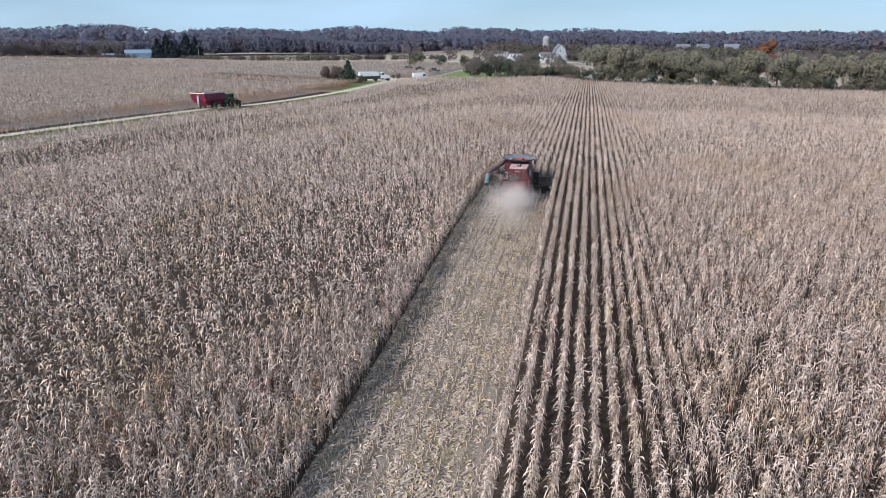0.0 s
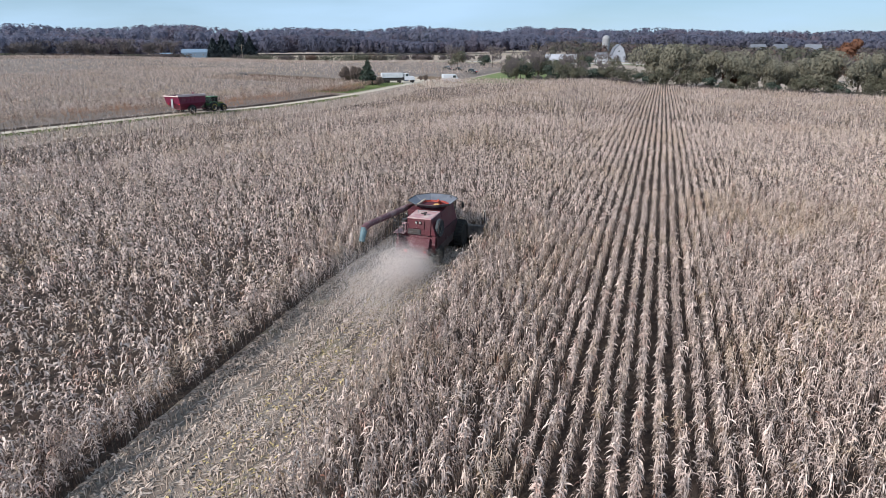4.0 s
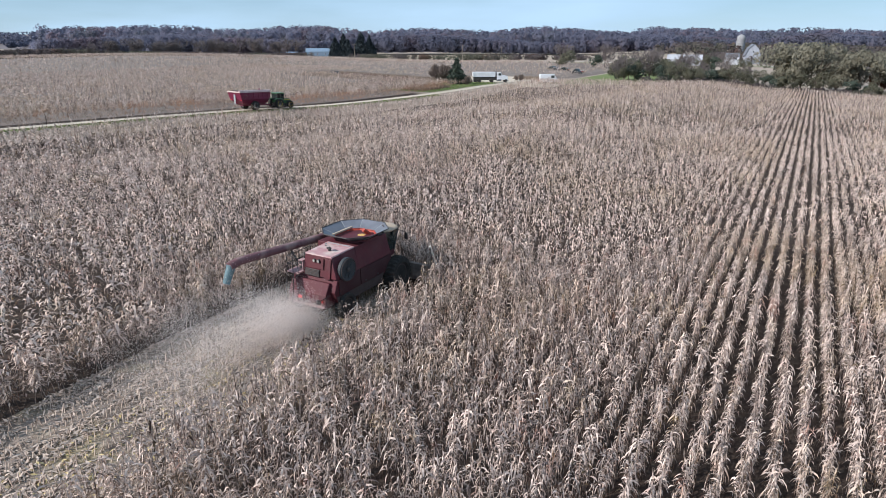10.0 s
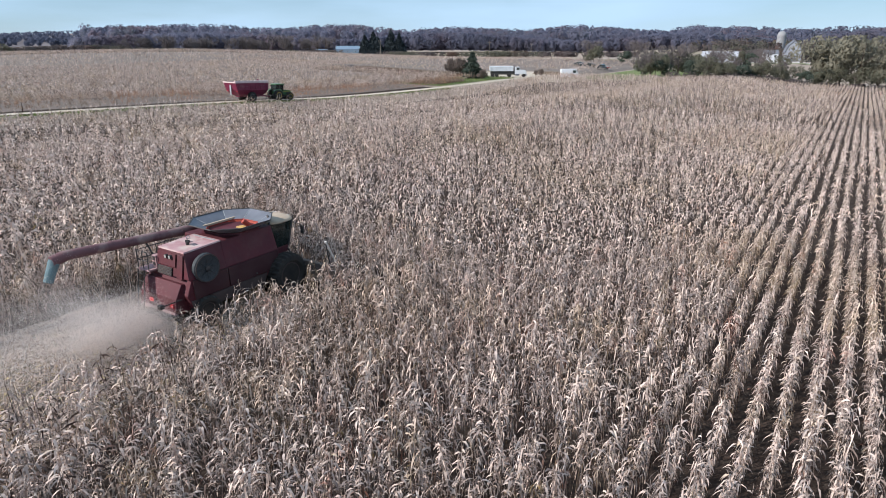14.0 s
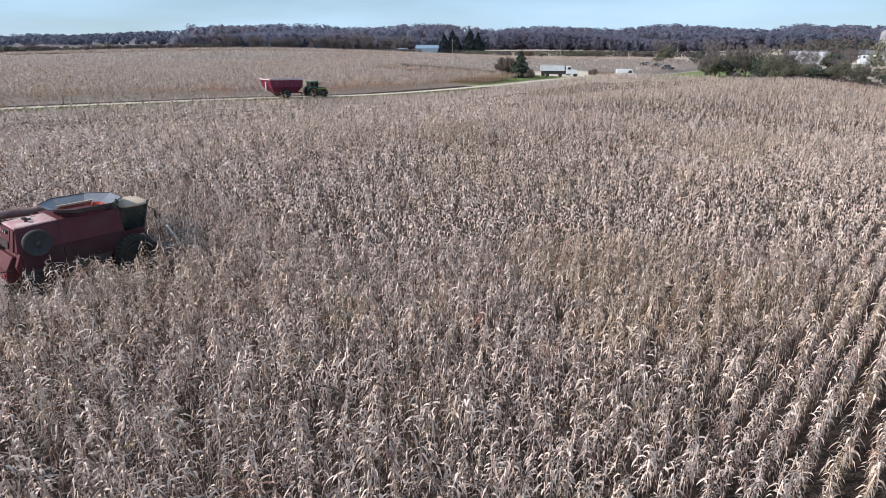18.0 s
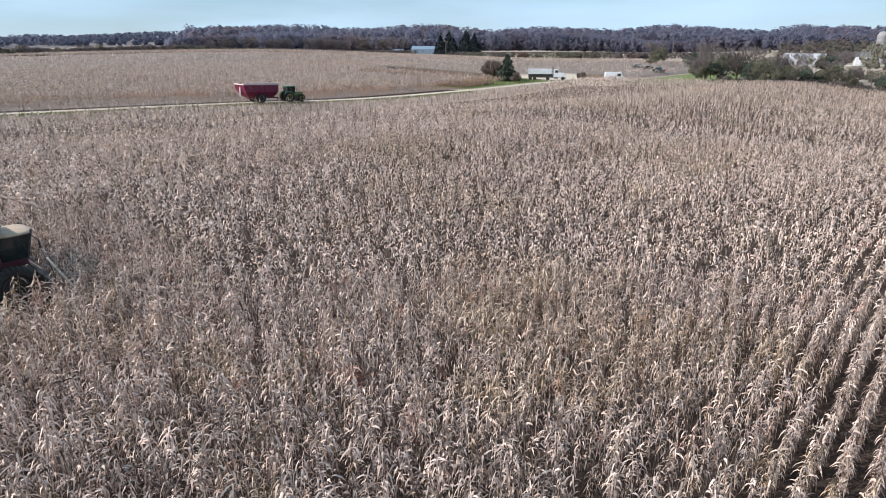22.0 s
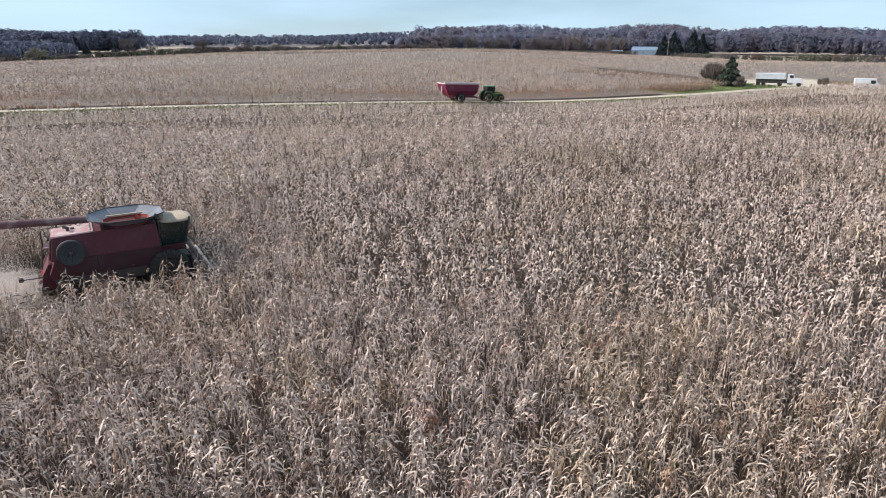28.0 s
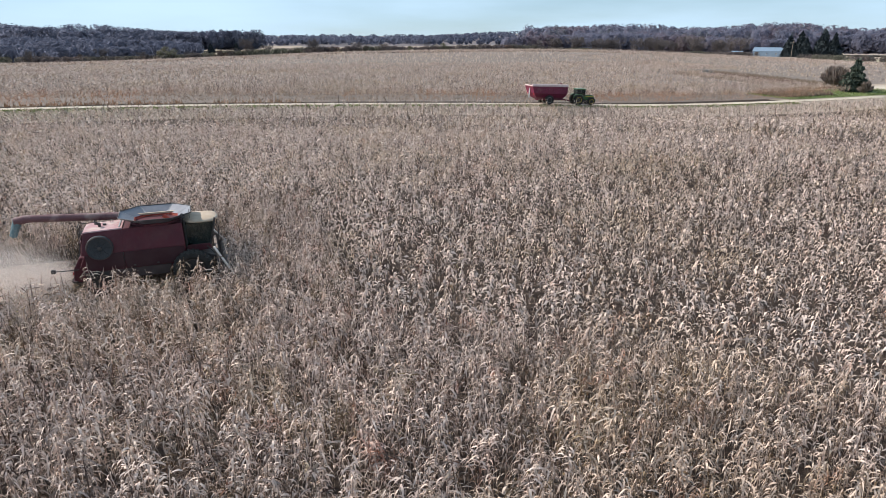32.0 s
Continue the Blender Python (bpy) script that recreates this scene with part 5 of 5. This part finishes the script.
def crown_arrays(r, height, radius, base, n, leaf, shape, droop=0.0, lumps=9):
    """Leaf clumps round several lobes; shape 'round', 'cone' or 'spray'."""
    if shape == "cone":
        z = base + (height - base) * (1 - np.sqrt(r.uniform(0, 1, n)))
        tier = 0.75 + 0.25 * np.sin(z * 5.0)
        a = r.uniform(0, 2 * np.pi, n)
        rad = radius * (1 - ((z - base) / (height - base)) ** 1.35) * tier * r.uniform(0.5, 1.1, n) * (0.86 + 0.26 * np.sin(3 * a + z * 0.9)) + 0.05
        c = np.stack([np.cos(a) * rad, np.sin(a) * rad, z - 0.25 * rad], 1)
    else:
        lc = np.stack([r.normal(0, 0.45, lumps) * radius, r.normal(0, 0.45, lumps) * radius, base + (height - base) * r.uniform(0.25, 0.82, lumps)], 1)
        lr = radius * r.uniform(0.32, 0.58, lumps)
        k = r.integers(0, lumps, n)
        v = r.normal(0, 1, (n, 3))
        v /= np.linalg.norm(v, axis=1, keepdims=True)
        c = lc[k] + v * (lr[k] * r.uniform(0.55, 1.05, n) ** 0.6)[:, None] * np.array([1, 1, 0.85])
        c[:, 2] = np.clip(c[:, 2], base * 0.6, height)
    q = r.normal(0, 1, (n, 2, 3)) * leaf
    if shape == "round":        # leaves lie over the lobes like a coat
        t1 = np.cross(v, r.normal(0, 1, (n, 3)))
        t1 /= np.linalg.norm(t1, axis=1, keepdims=True)
        q = q * 0.4 + np.stack([t1, np.cross(v, t1)], 1) * leaf * r.uniform(0.7, 1.5, (n, 1, 1))
    if shape == "spray":
        q[:, 0] = (c - np.array([0, 0, base])) / np.maximum(np.linalg.norm(c - np.array([0, 0, base]), axis=1, keepdims=True), 0.1) * leaf * 2.2
        q[:, 0, 2] += leaf * 1.2
        q[:, 1] *= 0.28
    q[:, 0, 2] -= droop * leaf * 2
    leaves = np.stack([c - q[:, 0] - 0.6 * q[:, 1], c + q[:, 0] - 0.6 * q[:, 1], c + q[:, 1]], 1)
    return leaves.reshape(-1, 3), np.repeat(np.clip(r.normal(0.45, 0.22, n), 0, 1), 3)


def tree_proto(seed, height, radius, n, leaf, mat, shape="round", droop=0.0, base=0.25):
    """Meshes of one tree: trunk with limbs, and crown."""
    r = np.random.default_rng(seed)
    v, tint = crown_arrays(r, height, radius, height * base, n, leaf, shape, droop)
    crown = np_mesh("crown", v, np.arange(len(v)).reshape(-1, 3), mat, tint)
    tb = rod((0, 0, -0.6), (0.1, 0, height * 0.55), height * 0.022, height * 0.012, 9)
    tb = rod((0.1, 0, height * 0.55), (0, 0.1, height * 0.92), height * 0.012, height * 0.003, 7, bm=tb)
    if shape != "cone":
        for k in range(7):
            a, z = r.uniform(0, 6.3), height * r.uniform(0.22, 0.5)
            o = radius * r.uniform(0.5, 0.85)
            tb = rod((0, 0, z), (math.cos(a) * o, math.sin(a) * o, z + height * r.uniform(0.15, 0.35)), height * 0.009, height * 0.003, 6, bm=tb)
    trunk = bpy.data.meshes.new("trunk")
    tb.to_mesh(trunk)
    tb.free()
    trunk.materials.append(BARK)
    return trunk, crown


def plant_tree(proto, x, y, turn, size, name, label, group=""):
    x, y = (float(v) for v in spot(x, y))
    t = thing(name, Matrix.Translation((x, y, gz(x, y))) @ Matrix.Rotation(turn, 4, "Z") @ Matrix.Scale(size, 4), label, "tree", group)
    for nm, me in zip(("trunk", "crown"), proto):
        o = new(nm, me)
        o.parent = t
    return t


pale = [tree_proto(k, 12, 6.2, 3000, 0.23, WILLOW, droop=0.5, base=0.06) for k in (11, 12, 13)]
olive = [tree_proto(k, 9, 4.6, 2000, 0.22, OLIVE, base=0.04) for k in (21, 22)]
green = [tree_proto(k, 7, 4.2, 1500, 0.24, DARKGREEN, base=0.03) for k in (31, 32)]
SPRUCE = material("blue_black_spruce_needles", (0.036, 0.046, 0.05), 0.85, 0, (0.024, 0.03, 0.034), tint=True, spec=0.1)
spruce = [tree_proto(k, 18, 7.2, 2200, 0.6, SPRUCE, "cone", 0.6, 0.05) for k in (41, 42)]
russet = [tree_proto(k, 12, 4.8, 1500, 0.38, RUSSET, base=0.15) for k in (51,)]
bare = [tree_proto(k, 13, 5.4, 1500, 0.24, BARE, "spray", base=0.22) for k in (61, 62, 63)]
cedar = tree_proto(71, 7.2, 3.7, 2600, 0.26, DARKGREEN, "cone", 0.4, 0.04)
buff = [tree_proto(k, 6, 3.2, 1200, 0.28, BUFF, "spray", base=0.1) for k in (81,)]
PALE, DARKG = "pale yellow-green willow with a lumpy drooping crown", "dark green bushy evergreen at the field edge"
tr = random.Random(5)
# tree line along the north edge of the corn
for k in range(30):
    x = 5 + k * 5.2
    y = 296 - 0.33 * (x + 50) + 12 + tr.uniform(0, 9)
    plant_tree(pale[k % 3], x, y, tr.uniform(0, 6.3), tr.uniform(0.85, 1.32), "willow_tree", PALE, "willows along the field edge")
for k in range(26):
    x = -36 + k * 6.6 + tr.uniform(-2, 2)
    y = 296 - 0.33 * (x + 50) + 6 + tr.uniform(0, 4)
    if k % 3 == 0:
        plant_tree(green[k % 2], x, y, tr.uniform(0, 6.3), tr.uniform(0.5, 0.8), "evergreen_bush", DARKG, "bushes along the field edge")
    else:
        plant_tree(olive[k % 2], x, y, tr.uniform(0, 6.3), tr.uniform(0.5, 0.85), "olive_shrub", "olive-brown shrub in the hedge at the field edge", "bushes along the field edge")
for k in range(26):
    x = -62 + k * 2.5 + tr.uniform(-1, 1)
    y = 316 + tr.uniform(0, 16)
    pr = (green, olive, bare, olive)[k % 4]
    plant_tree(pr[k % len(pr)], x, y, tr.uniform(0, 6.3), tr.uniform(0.75, 1.0) if x < -36 else tr.uniform(0.45, 0.62), ("evergreen_tree", "olive_tree", "bare_tree", "olive_tree")[k % 4],
               (DARKG, "olive-green tree in the thicket by the yard", "leafless grey-brown tree in the thicket by the yard", "olive-green tree in the thicket by the yard")[k % 4], "thicket by the yard")
for k in range(14):
    x, y = -110 + k * 7 + tr.uniform(-3, 3), 385 + tr.uniform(0, 25)
    pr = (bare, olive, green)[k % 3]
    plant_tree(pr[k % len(pr)], x, y, tr.uniform(0, 6.3), tr.uniform(0.6, 0.95), ("bare_tree", "olive_tree", "evergreen_tree")[k % 3],
               ("leafless grey-brown tree behind the lawn", "olive-green tree behind the lawn", "dark green evergreen behind the lawn")[k % 3], "trees behind the lawn")
for k in range(34):
    x, y = 18 + k * 7 + tr.uniform(-3, 3), 320 + tr.uniform(0, 90) - 0.2 * k
    pr = (bare, pale, bare, olive, russet)[k % 5]
    plant_tree(pr[k % len(pr)], x, y, tr.uniform(0, 6.3), tr.uniform(0.65, 0.9), "woodland_tree", ("leafless brown tree behind the willows", PALE, "leafless brown tree behind the willows", "olive-green tree behind the willows", "russet-leaved autumn tree behind the willows")[k % 5], "wood behind the willows")
plant_tree(russet[0], 94.6, 409, 1.0, 1.55, "russet_tree", "orange-red autumn tree above the willows")
plant_tree(russet[0], 33, 292, 2.0, 0.75, "russet_tree", "dull red tree among the willows")
# spruces by the far shed
for x, y, s in ((-402, 585, 1.0), (-396, 590, 1.16), (-389, 588, 0.9), (-379, 595, 1.24), (-372, 599, 1.05), (-385, 598, 0.8)):
    plant_tree(spruce[int(s * 100) % 2], x, y, x, s, "spruce", "tall dark spruce beside the far shed", "spruces by the shed")
# brush round the truck
plant_tree(cedar, -95.5, 271.5, 0.5, 1.05, "cedar", "dark cedar standing by the white truck")
for x, y, s in ((-101, 272, 0.85), (-105, 276, 0.8), (-99, 276, 0.7), (-90, 268, 0.45), (-85, 297, 0.36), (-88, 299, 0.28)):
    plant_tree(buff[0], x, y, x, s, "leafless_shrub", "leafless buff shrub beside the cedar", "brush by the truck")
# hedgerow along the west edge of the far field
for k in range(58):
    f = k / 57
    x, y = -392 - 70 * f + tr.uniform(-6, 6), 5 + 380 * f + tr.uniform(-3, 3)
    pr = (bare, bare, olive, buff)[k % 4]
    s = tr.uniform(0.45, 0.85) * (1.25 if k % 7 == 0 else 0.8) * (1.3 if pr is buff else 1)
    plant_tree(pr[k % len(pr)], x, y, tr.uniform(0, 6.3), s, "hedgerow_tree", ("leafless tree in the far hedgerow", "leafless tree in the far hedgerow", "olive-brown shrub in the far hedgerow", "buff scrub in the far hedgerow")[k % 4], "far hedgerow")
for k in range(22):
    x, y = -470 + k * 2.2 + tr.uniform(-6, 6), 395 + k * 7.5 + tr.uniform(-5, 5)
    plant_tree(bare[k % 3], x, y, tr.uniform(0, 6.3), tr.uniform(0.9, 1.3), "bare_tree", "tall leafless tree on the far field edge", "bare trees on the far field edge")
for x, y in ((-520, 130), (-535, 150)):
    plant_tree(spruce[0], x, y, x, 0.55, "spruce", "small dark spruce in the far hedge")


# far woods on the hills: crowns beyond counting
def woods(name, x, y, hgt, mat, label, seed, per=34, leaf=0.9, spread=0.36):
    r = np.random.default_rng(seed)
    n = len(x)
    x, y = spot(x, y)
    z = ground(x, y)
    roll = 1 + 0.16 * np.sin(x * 0.021 + y * 0.013) + 0.12 * np.sin(x * 0.047 - y * 0.031 + 1)
    H = hgt * roll * r.uniform(0.88, 1.07, n)
    R = H * r.uniform(0.85, 1.15, n) * spread
    v = r.normal(0, 1, (n, per, 3))
    v /= np.linalg.norm(v, axis=2, keepdims=True)
    c = np.stack([x, y, z + H * 0.55], 1)[:, None] + v * np.stack([R, R, H * 0.46], 1)[:, None] * r.uniform(0.82, 1.0, (n, per, 1))
    q = r.normal(0, 1, (n, per, 2, 3))
    t1 = np.cross(v, q[:, :, 0])
    t1 /= np.linalg.norm(t1, axis=2, keepdims=True)
    q = (0.13 * q + np.stack([t1, np.cross(v, t1)], 2)) * leaf * r.uniform(0.7, 1.4, (n, per, 1, 1)) * np.where(v[:, :, 2] > 0.35, 0.85, 1.0)[:, :, None, None]
    leaves = np.stack([c - q[:, :, 0] - 0.6 * q[:, :, 1], c + q[:, :, 0] - 0.6 * q[:, :, 1], c + q[:, :, 1]], 2).reshape(-1, 3)
    t = np.repeat(np.clip(r.normal(0.45, 0.12, (n, 1)) + r.normal(0, 0.04, (n, per)), 0, 1).ravel(), 3)
    ob = new(name, np_mesh(name, leaves, np.arange(len(leaves)).reshape(-1, 3), mat, t))
    return tagged(ob, label, "woods", kind="stuff")


def ring(n, r0, r1, a0, a1, seed):
    """Scattered places in a part of a ring round the fields; angles counted from +x towards +y."""
    r = np.random.default_rng(seed)
    ang, dist = np.radians(r.uniform(a0, a1, n)), r.uniform(r0, r1, n)
    return -60 + np.cos(ang) * dist, 200 + np.sin(ang) * dist


def strip(n, x0, y0, x1, y1, wide, seed):
    r = np.random.default_rng(seed)
    f = r.uniform(0, 1, n)
    return x0 + (x1 - x0) * f + r.normal(0, wide, n), y0 + (y1 - y0) * f + r.normal(0, wide, n)


# bluish tint of these woods is distance haze put into the base colour
FARWOOD = material("haze_tinted_far_wood", (0.19, 0.192, 0.252), 0.95, 0, (0.172, 0.173, 0.225), tint=True, spec=0.03, through_light=0.6,
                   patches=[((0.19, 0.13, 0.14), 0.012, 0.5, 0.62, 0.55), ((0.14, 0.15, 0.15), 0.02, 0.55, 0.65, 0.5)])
HAZEWOOD = material("haze_tinted_bare_wood", (0.135, 0.145, 0.195), 0.95, 0, (0.122, 0.13, 0.175), tint=True, spec=0.03, through_light=0.6)
MIDWOOD = material("brown_bare_wood", (0.155, 0.125, 0.12), 0.95, 0, (0.11, 0.092, 0.09), tint=True, spec=0.05, through_light=0.5,
                   patches=[((0.12, 0.125, 0.085), 0.03, 0.45, 0.6, 0.7), ((0.15, 0.085, 0.065), 0.035, 0.58, 0.66, 0.6)])
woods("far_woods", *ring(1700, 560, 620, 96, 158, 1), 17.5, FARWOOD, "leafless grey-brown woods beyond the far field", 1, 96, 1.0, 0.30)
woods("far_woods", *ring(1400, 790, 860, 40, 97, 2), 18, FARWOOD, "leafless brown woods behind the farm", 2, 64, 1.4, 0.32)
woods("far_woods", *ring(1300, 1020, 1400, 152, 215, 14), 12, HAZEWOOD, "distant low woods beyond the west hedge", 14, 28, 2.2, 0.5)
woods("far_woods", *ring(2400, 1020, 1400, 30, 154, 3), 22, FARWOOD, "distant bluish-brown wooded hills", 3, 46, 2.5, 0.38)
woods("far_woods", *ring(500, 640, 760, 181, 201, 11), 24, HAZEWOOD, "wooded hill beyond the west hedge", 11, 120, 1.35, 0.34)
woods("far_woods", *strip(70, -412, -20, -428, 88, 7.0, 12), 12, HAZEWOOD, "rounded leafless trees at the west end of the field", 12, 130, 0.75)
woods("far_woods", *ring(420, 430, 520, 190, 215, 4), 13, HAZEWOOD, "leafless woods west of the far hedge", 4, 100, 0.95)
woods("farm_woods", *ring(620, 300, 520, 30, 80, 5), 10, MIDWOOD, "brown and olive woods between the willows and the hill", 5, 40, 1.05)
woods("farm_woods", *ring(260, 300, 430, 78, 92, 6), 5.5, MIDWOOD, "low olive and brown scrub around the farm", 6, 40, 0.6, 0.5)
woods("farm_woods", *ring(330, 380, 680, 66, 97, 13), 9.5, MIDWOOD, "brown leafless woods around the farm buildings", 13, 44, 1.0)
woods("hedge_scrub", *strip(420, -388, -10, -462, 385, 3.0, 7), 5.4, MIDWOOD, "low leafless scrub along the far hedgerow", 7, 30, 0.85, 0.55)
woods("hedge_scrub", *strip(260, -462, 385, -400, 540, 4.0, 8), 5.5, MIDWOOD, "low leafless scrub along the field edge", 8, 30, 0.85, 0.55)
woods("hedge_scrub", *strip(150, -330, 520, -120, 505, 4.0, 9), 4.5, MIDWOOD, "low scrub beside the far road", 9, 36, 0.6, 0.6)
woods("hedge_scrub", *strip(190, -46, 300, 130, 246, 1.8, 10), 3.2, MIDWOOD, "low brown scrub at the foot of the tree line", 10, 40, 0.35, 0.6)


# rough weeds on the unplanted ground by the yard
def tufts(name, n, x0, x1, y0, y1, h0, h1, mat, label, category):
    x, y = spot(rng.uniform(x0, x1, n), rng.uniform(y0, y1, n))
    z = ground(x, y)
    a, hh, w = rng.uniform(0, 2 * np.pi, n), rng.uniform(h0, h1, n), rng.uniform(0.08, 0.2, n)
    ln = rng.normal(0, 0.2, (n, 2))
    c, s = np.cos(a) * w, np.sin(a) * w
    v = np.stack([np.stack([x - c, y - s, z], 1), np.stack([x + c, y + s, z], 1), np.stack([x + ln[:, 0], y + ln[:, 1], z + hh], 1)], 1)
    ob = new(name, np_mesh(name, v.reshape(-1, 3), np.arange(3 * n).reshape(n, 3), mat, np.repeat(np.clip(rng.normal(0.4, 0.3, n), 0, 1), 3)))
    return tagged(ob, label, category, kind="stuff")


tufts("dry_weeds", 15000, -152, -103, 264, 282, 0.4, 1.2, WEEDS, "dry brown weeds on rough ground near the yard", "weeds")
RUSTWEED = material("rust_weeds", (0.42, 0.27, 0.18), 0.9, 0, (0.32, 0.19, 0.13), tint=True, through_light=0.25, spec=0.1)
for y0, y1, cnt in ((36, 64, 260), (66, 80, 110), (84, 110, 260), (115, 130, 110)):
    tufts("rust_weeds", cnt, -90.4, -88.0, y0, y1, 0.25, 0.85, RUSTWEED, "rust-red dead weeds at the foot of the corn beside the lane", "weeds")
tufts("grass_tufts", 3500, -83.5, -82.3, 60, 240, 0.08, 0.3, GREENBLADE, "thin yellow-green grass along the lane edge", "grass")
tufts("dry_weeds", 3000, -102, -91, 246, 260, 0.5, 1.3, WEEDS, "buff dry grass clump beside the lane", "weeds")
tufts("grass_tufts", 4000, -100, -88, 244, 286, 0.10, 0.3, GREENBLADE, "short green grass along the lane", "grass")
tufts("grass_tufts", 7000, -77, -42, 303, 370, 0.08, 0.25, GREENBLADE, "short green lawn grass", "grass")
BRUSH = material("dead_brush", (0.15, 0.085, 0.072), 0.9, 0, (0.09, 0.055, 0.05), tint=True, through_light=0.2, spec=0.1)
tufts("dead_brush", 2600, -138, -113, 268, 271.5, 0.5, 1.5, BRUSH, "dark red-brown dead brush between the field and the yard", "brush")
tufts("dead_brush", 900, -150, -138, 268, 270, 0.3, 0.9, BRUSH, "dark red-brown dead brush beside the soil heap", "brush")
tufts("dry_weeds", 1500, -92, -81, 306, 315, 0.3, 1.0, WEEDS, "brown weeds on the rough edge of the gravel yard", "weeds")
LOG = material("bleached_log", (0.46, 0.38, 0.33), 0.9, 0, (0.30, 0.24, 0.20), 3, 0.4)
for lx, ly, lt, ll in ((-117, 272.5, 70, 3.4), (-112.5, 273, 95, 4.2), (-109, 271.5, 60, 2.6), (-106, 273.5, 110, 3.0), (-120.5, 271.8, 85, 2.4)):
    lg = thing("fallen_log", stand(lx, ly, lt), "bleached fallen log lying in the brush near the cedar", "log", "logs in the brush")
    part("stem", rod((0, -ll / 2, 0.28), (0.1, ll / 2, 0.34), 0.30, 0.20, 10), LOG, lg)
    part("branch_stub", rod((0.05, ll * 0.1, 0.35), (0.5, ll * 0.25, 0.85), 0.10, 0.05, 7), LOG, lg)
pile = thing("soil_heap", stand(-141, 269, 0), "dark heap of soil at the edge of the weeds", "heap")
pb = bmesh.new()
bmesh.ops.create_icosphere(pb, subdivisions=3, radius=1.0)
for v in pb.verts:
    k = 1 + 0.25 * noise.noise(v.co * 1.7)
    v.co = Vector((v.co.x * 3.2 * k, v.co.y * 1.8 * k, max(-0.3, v.co.z * 1.7 * k)))
part("mound", pb, DARK, pile, smooth_faces=True)
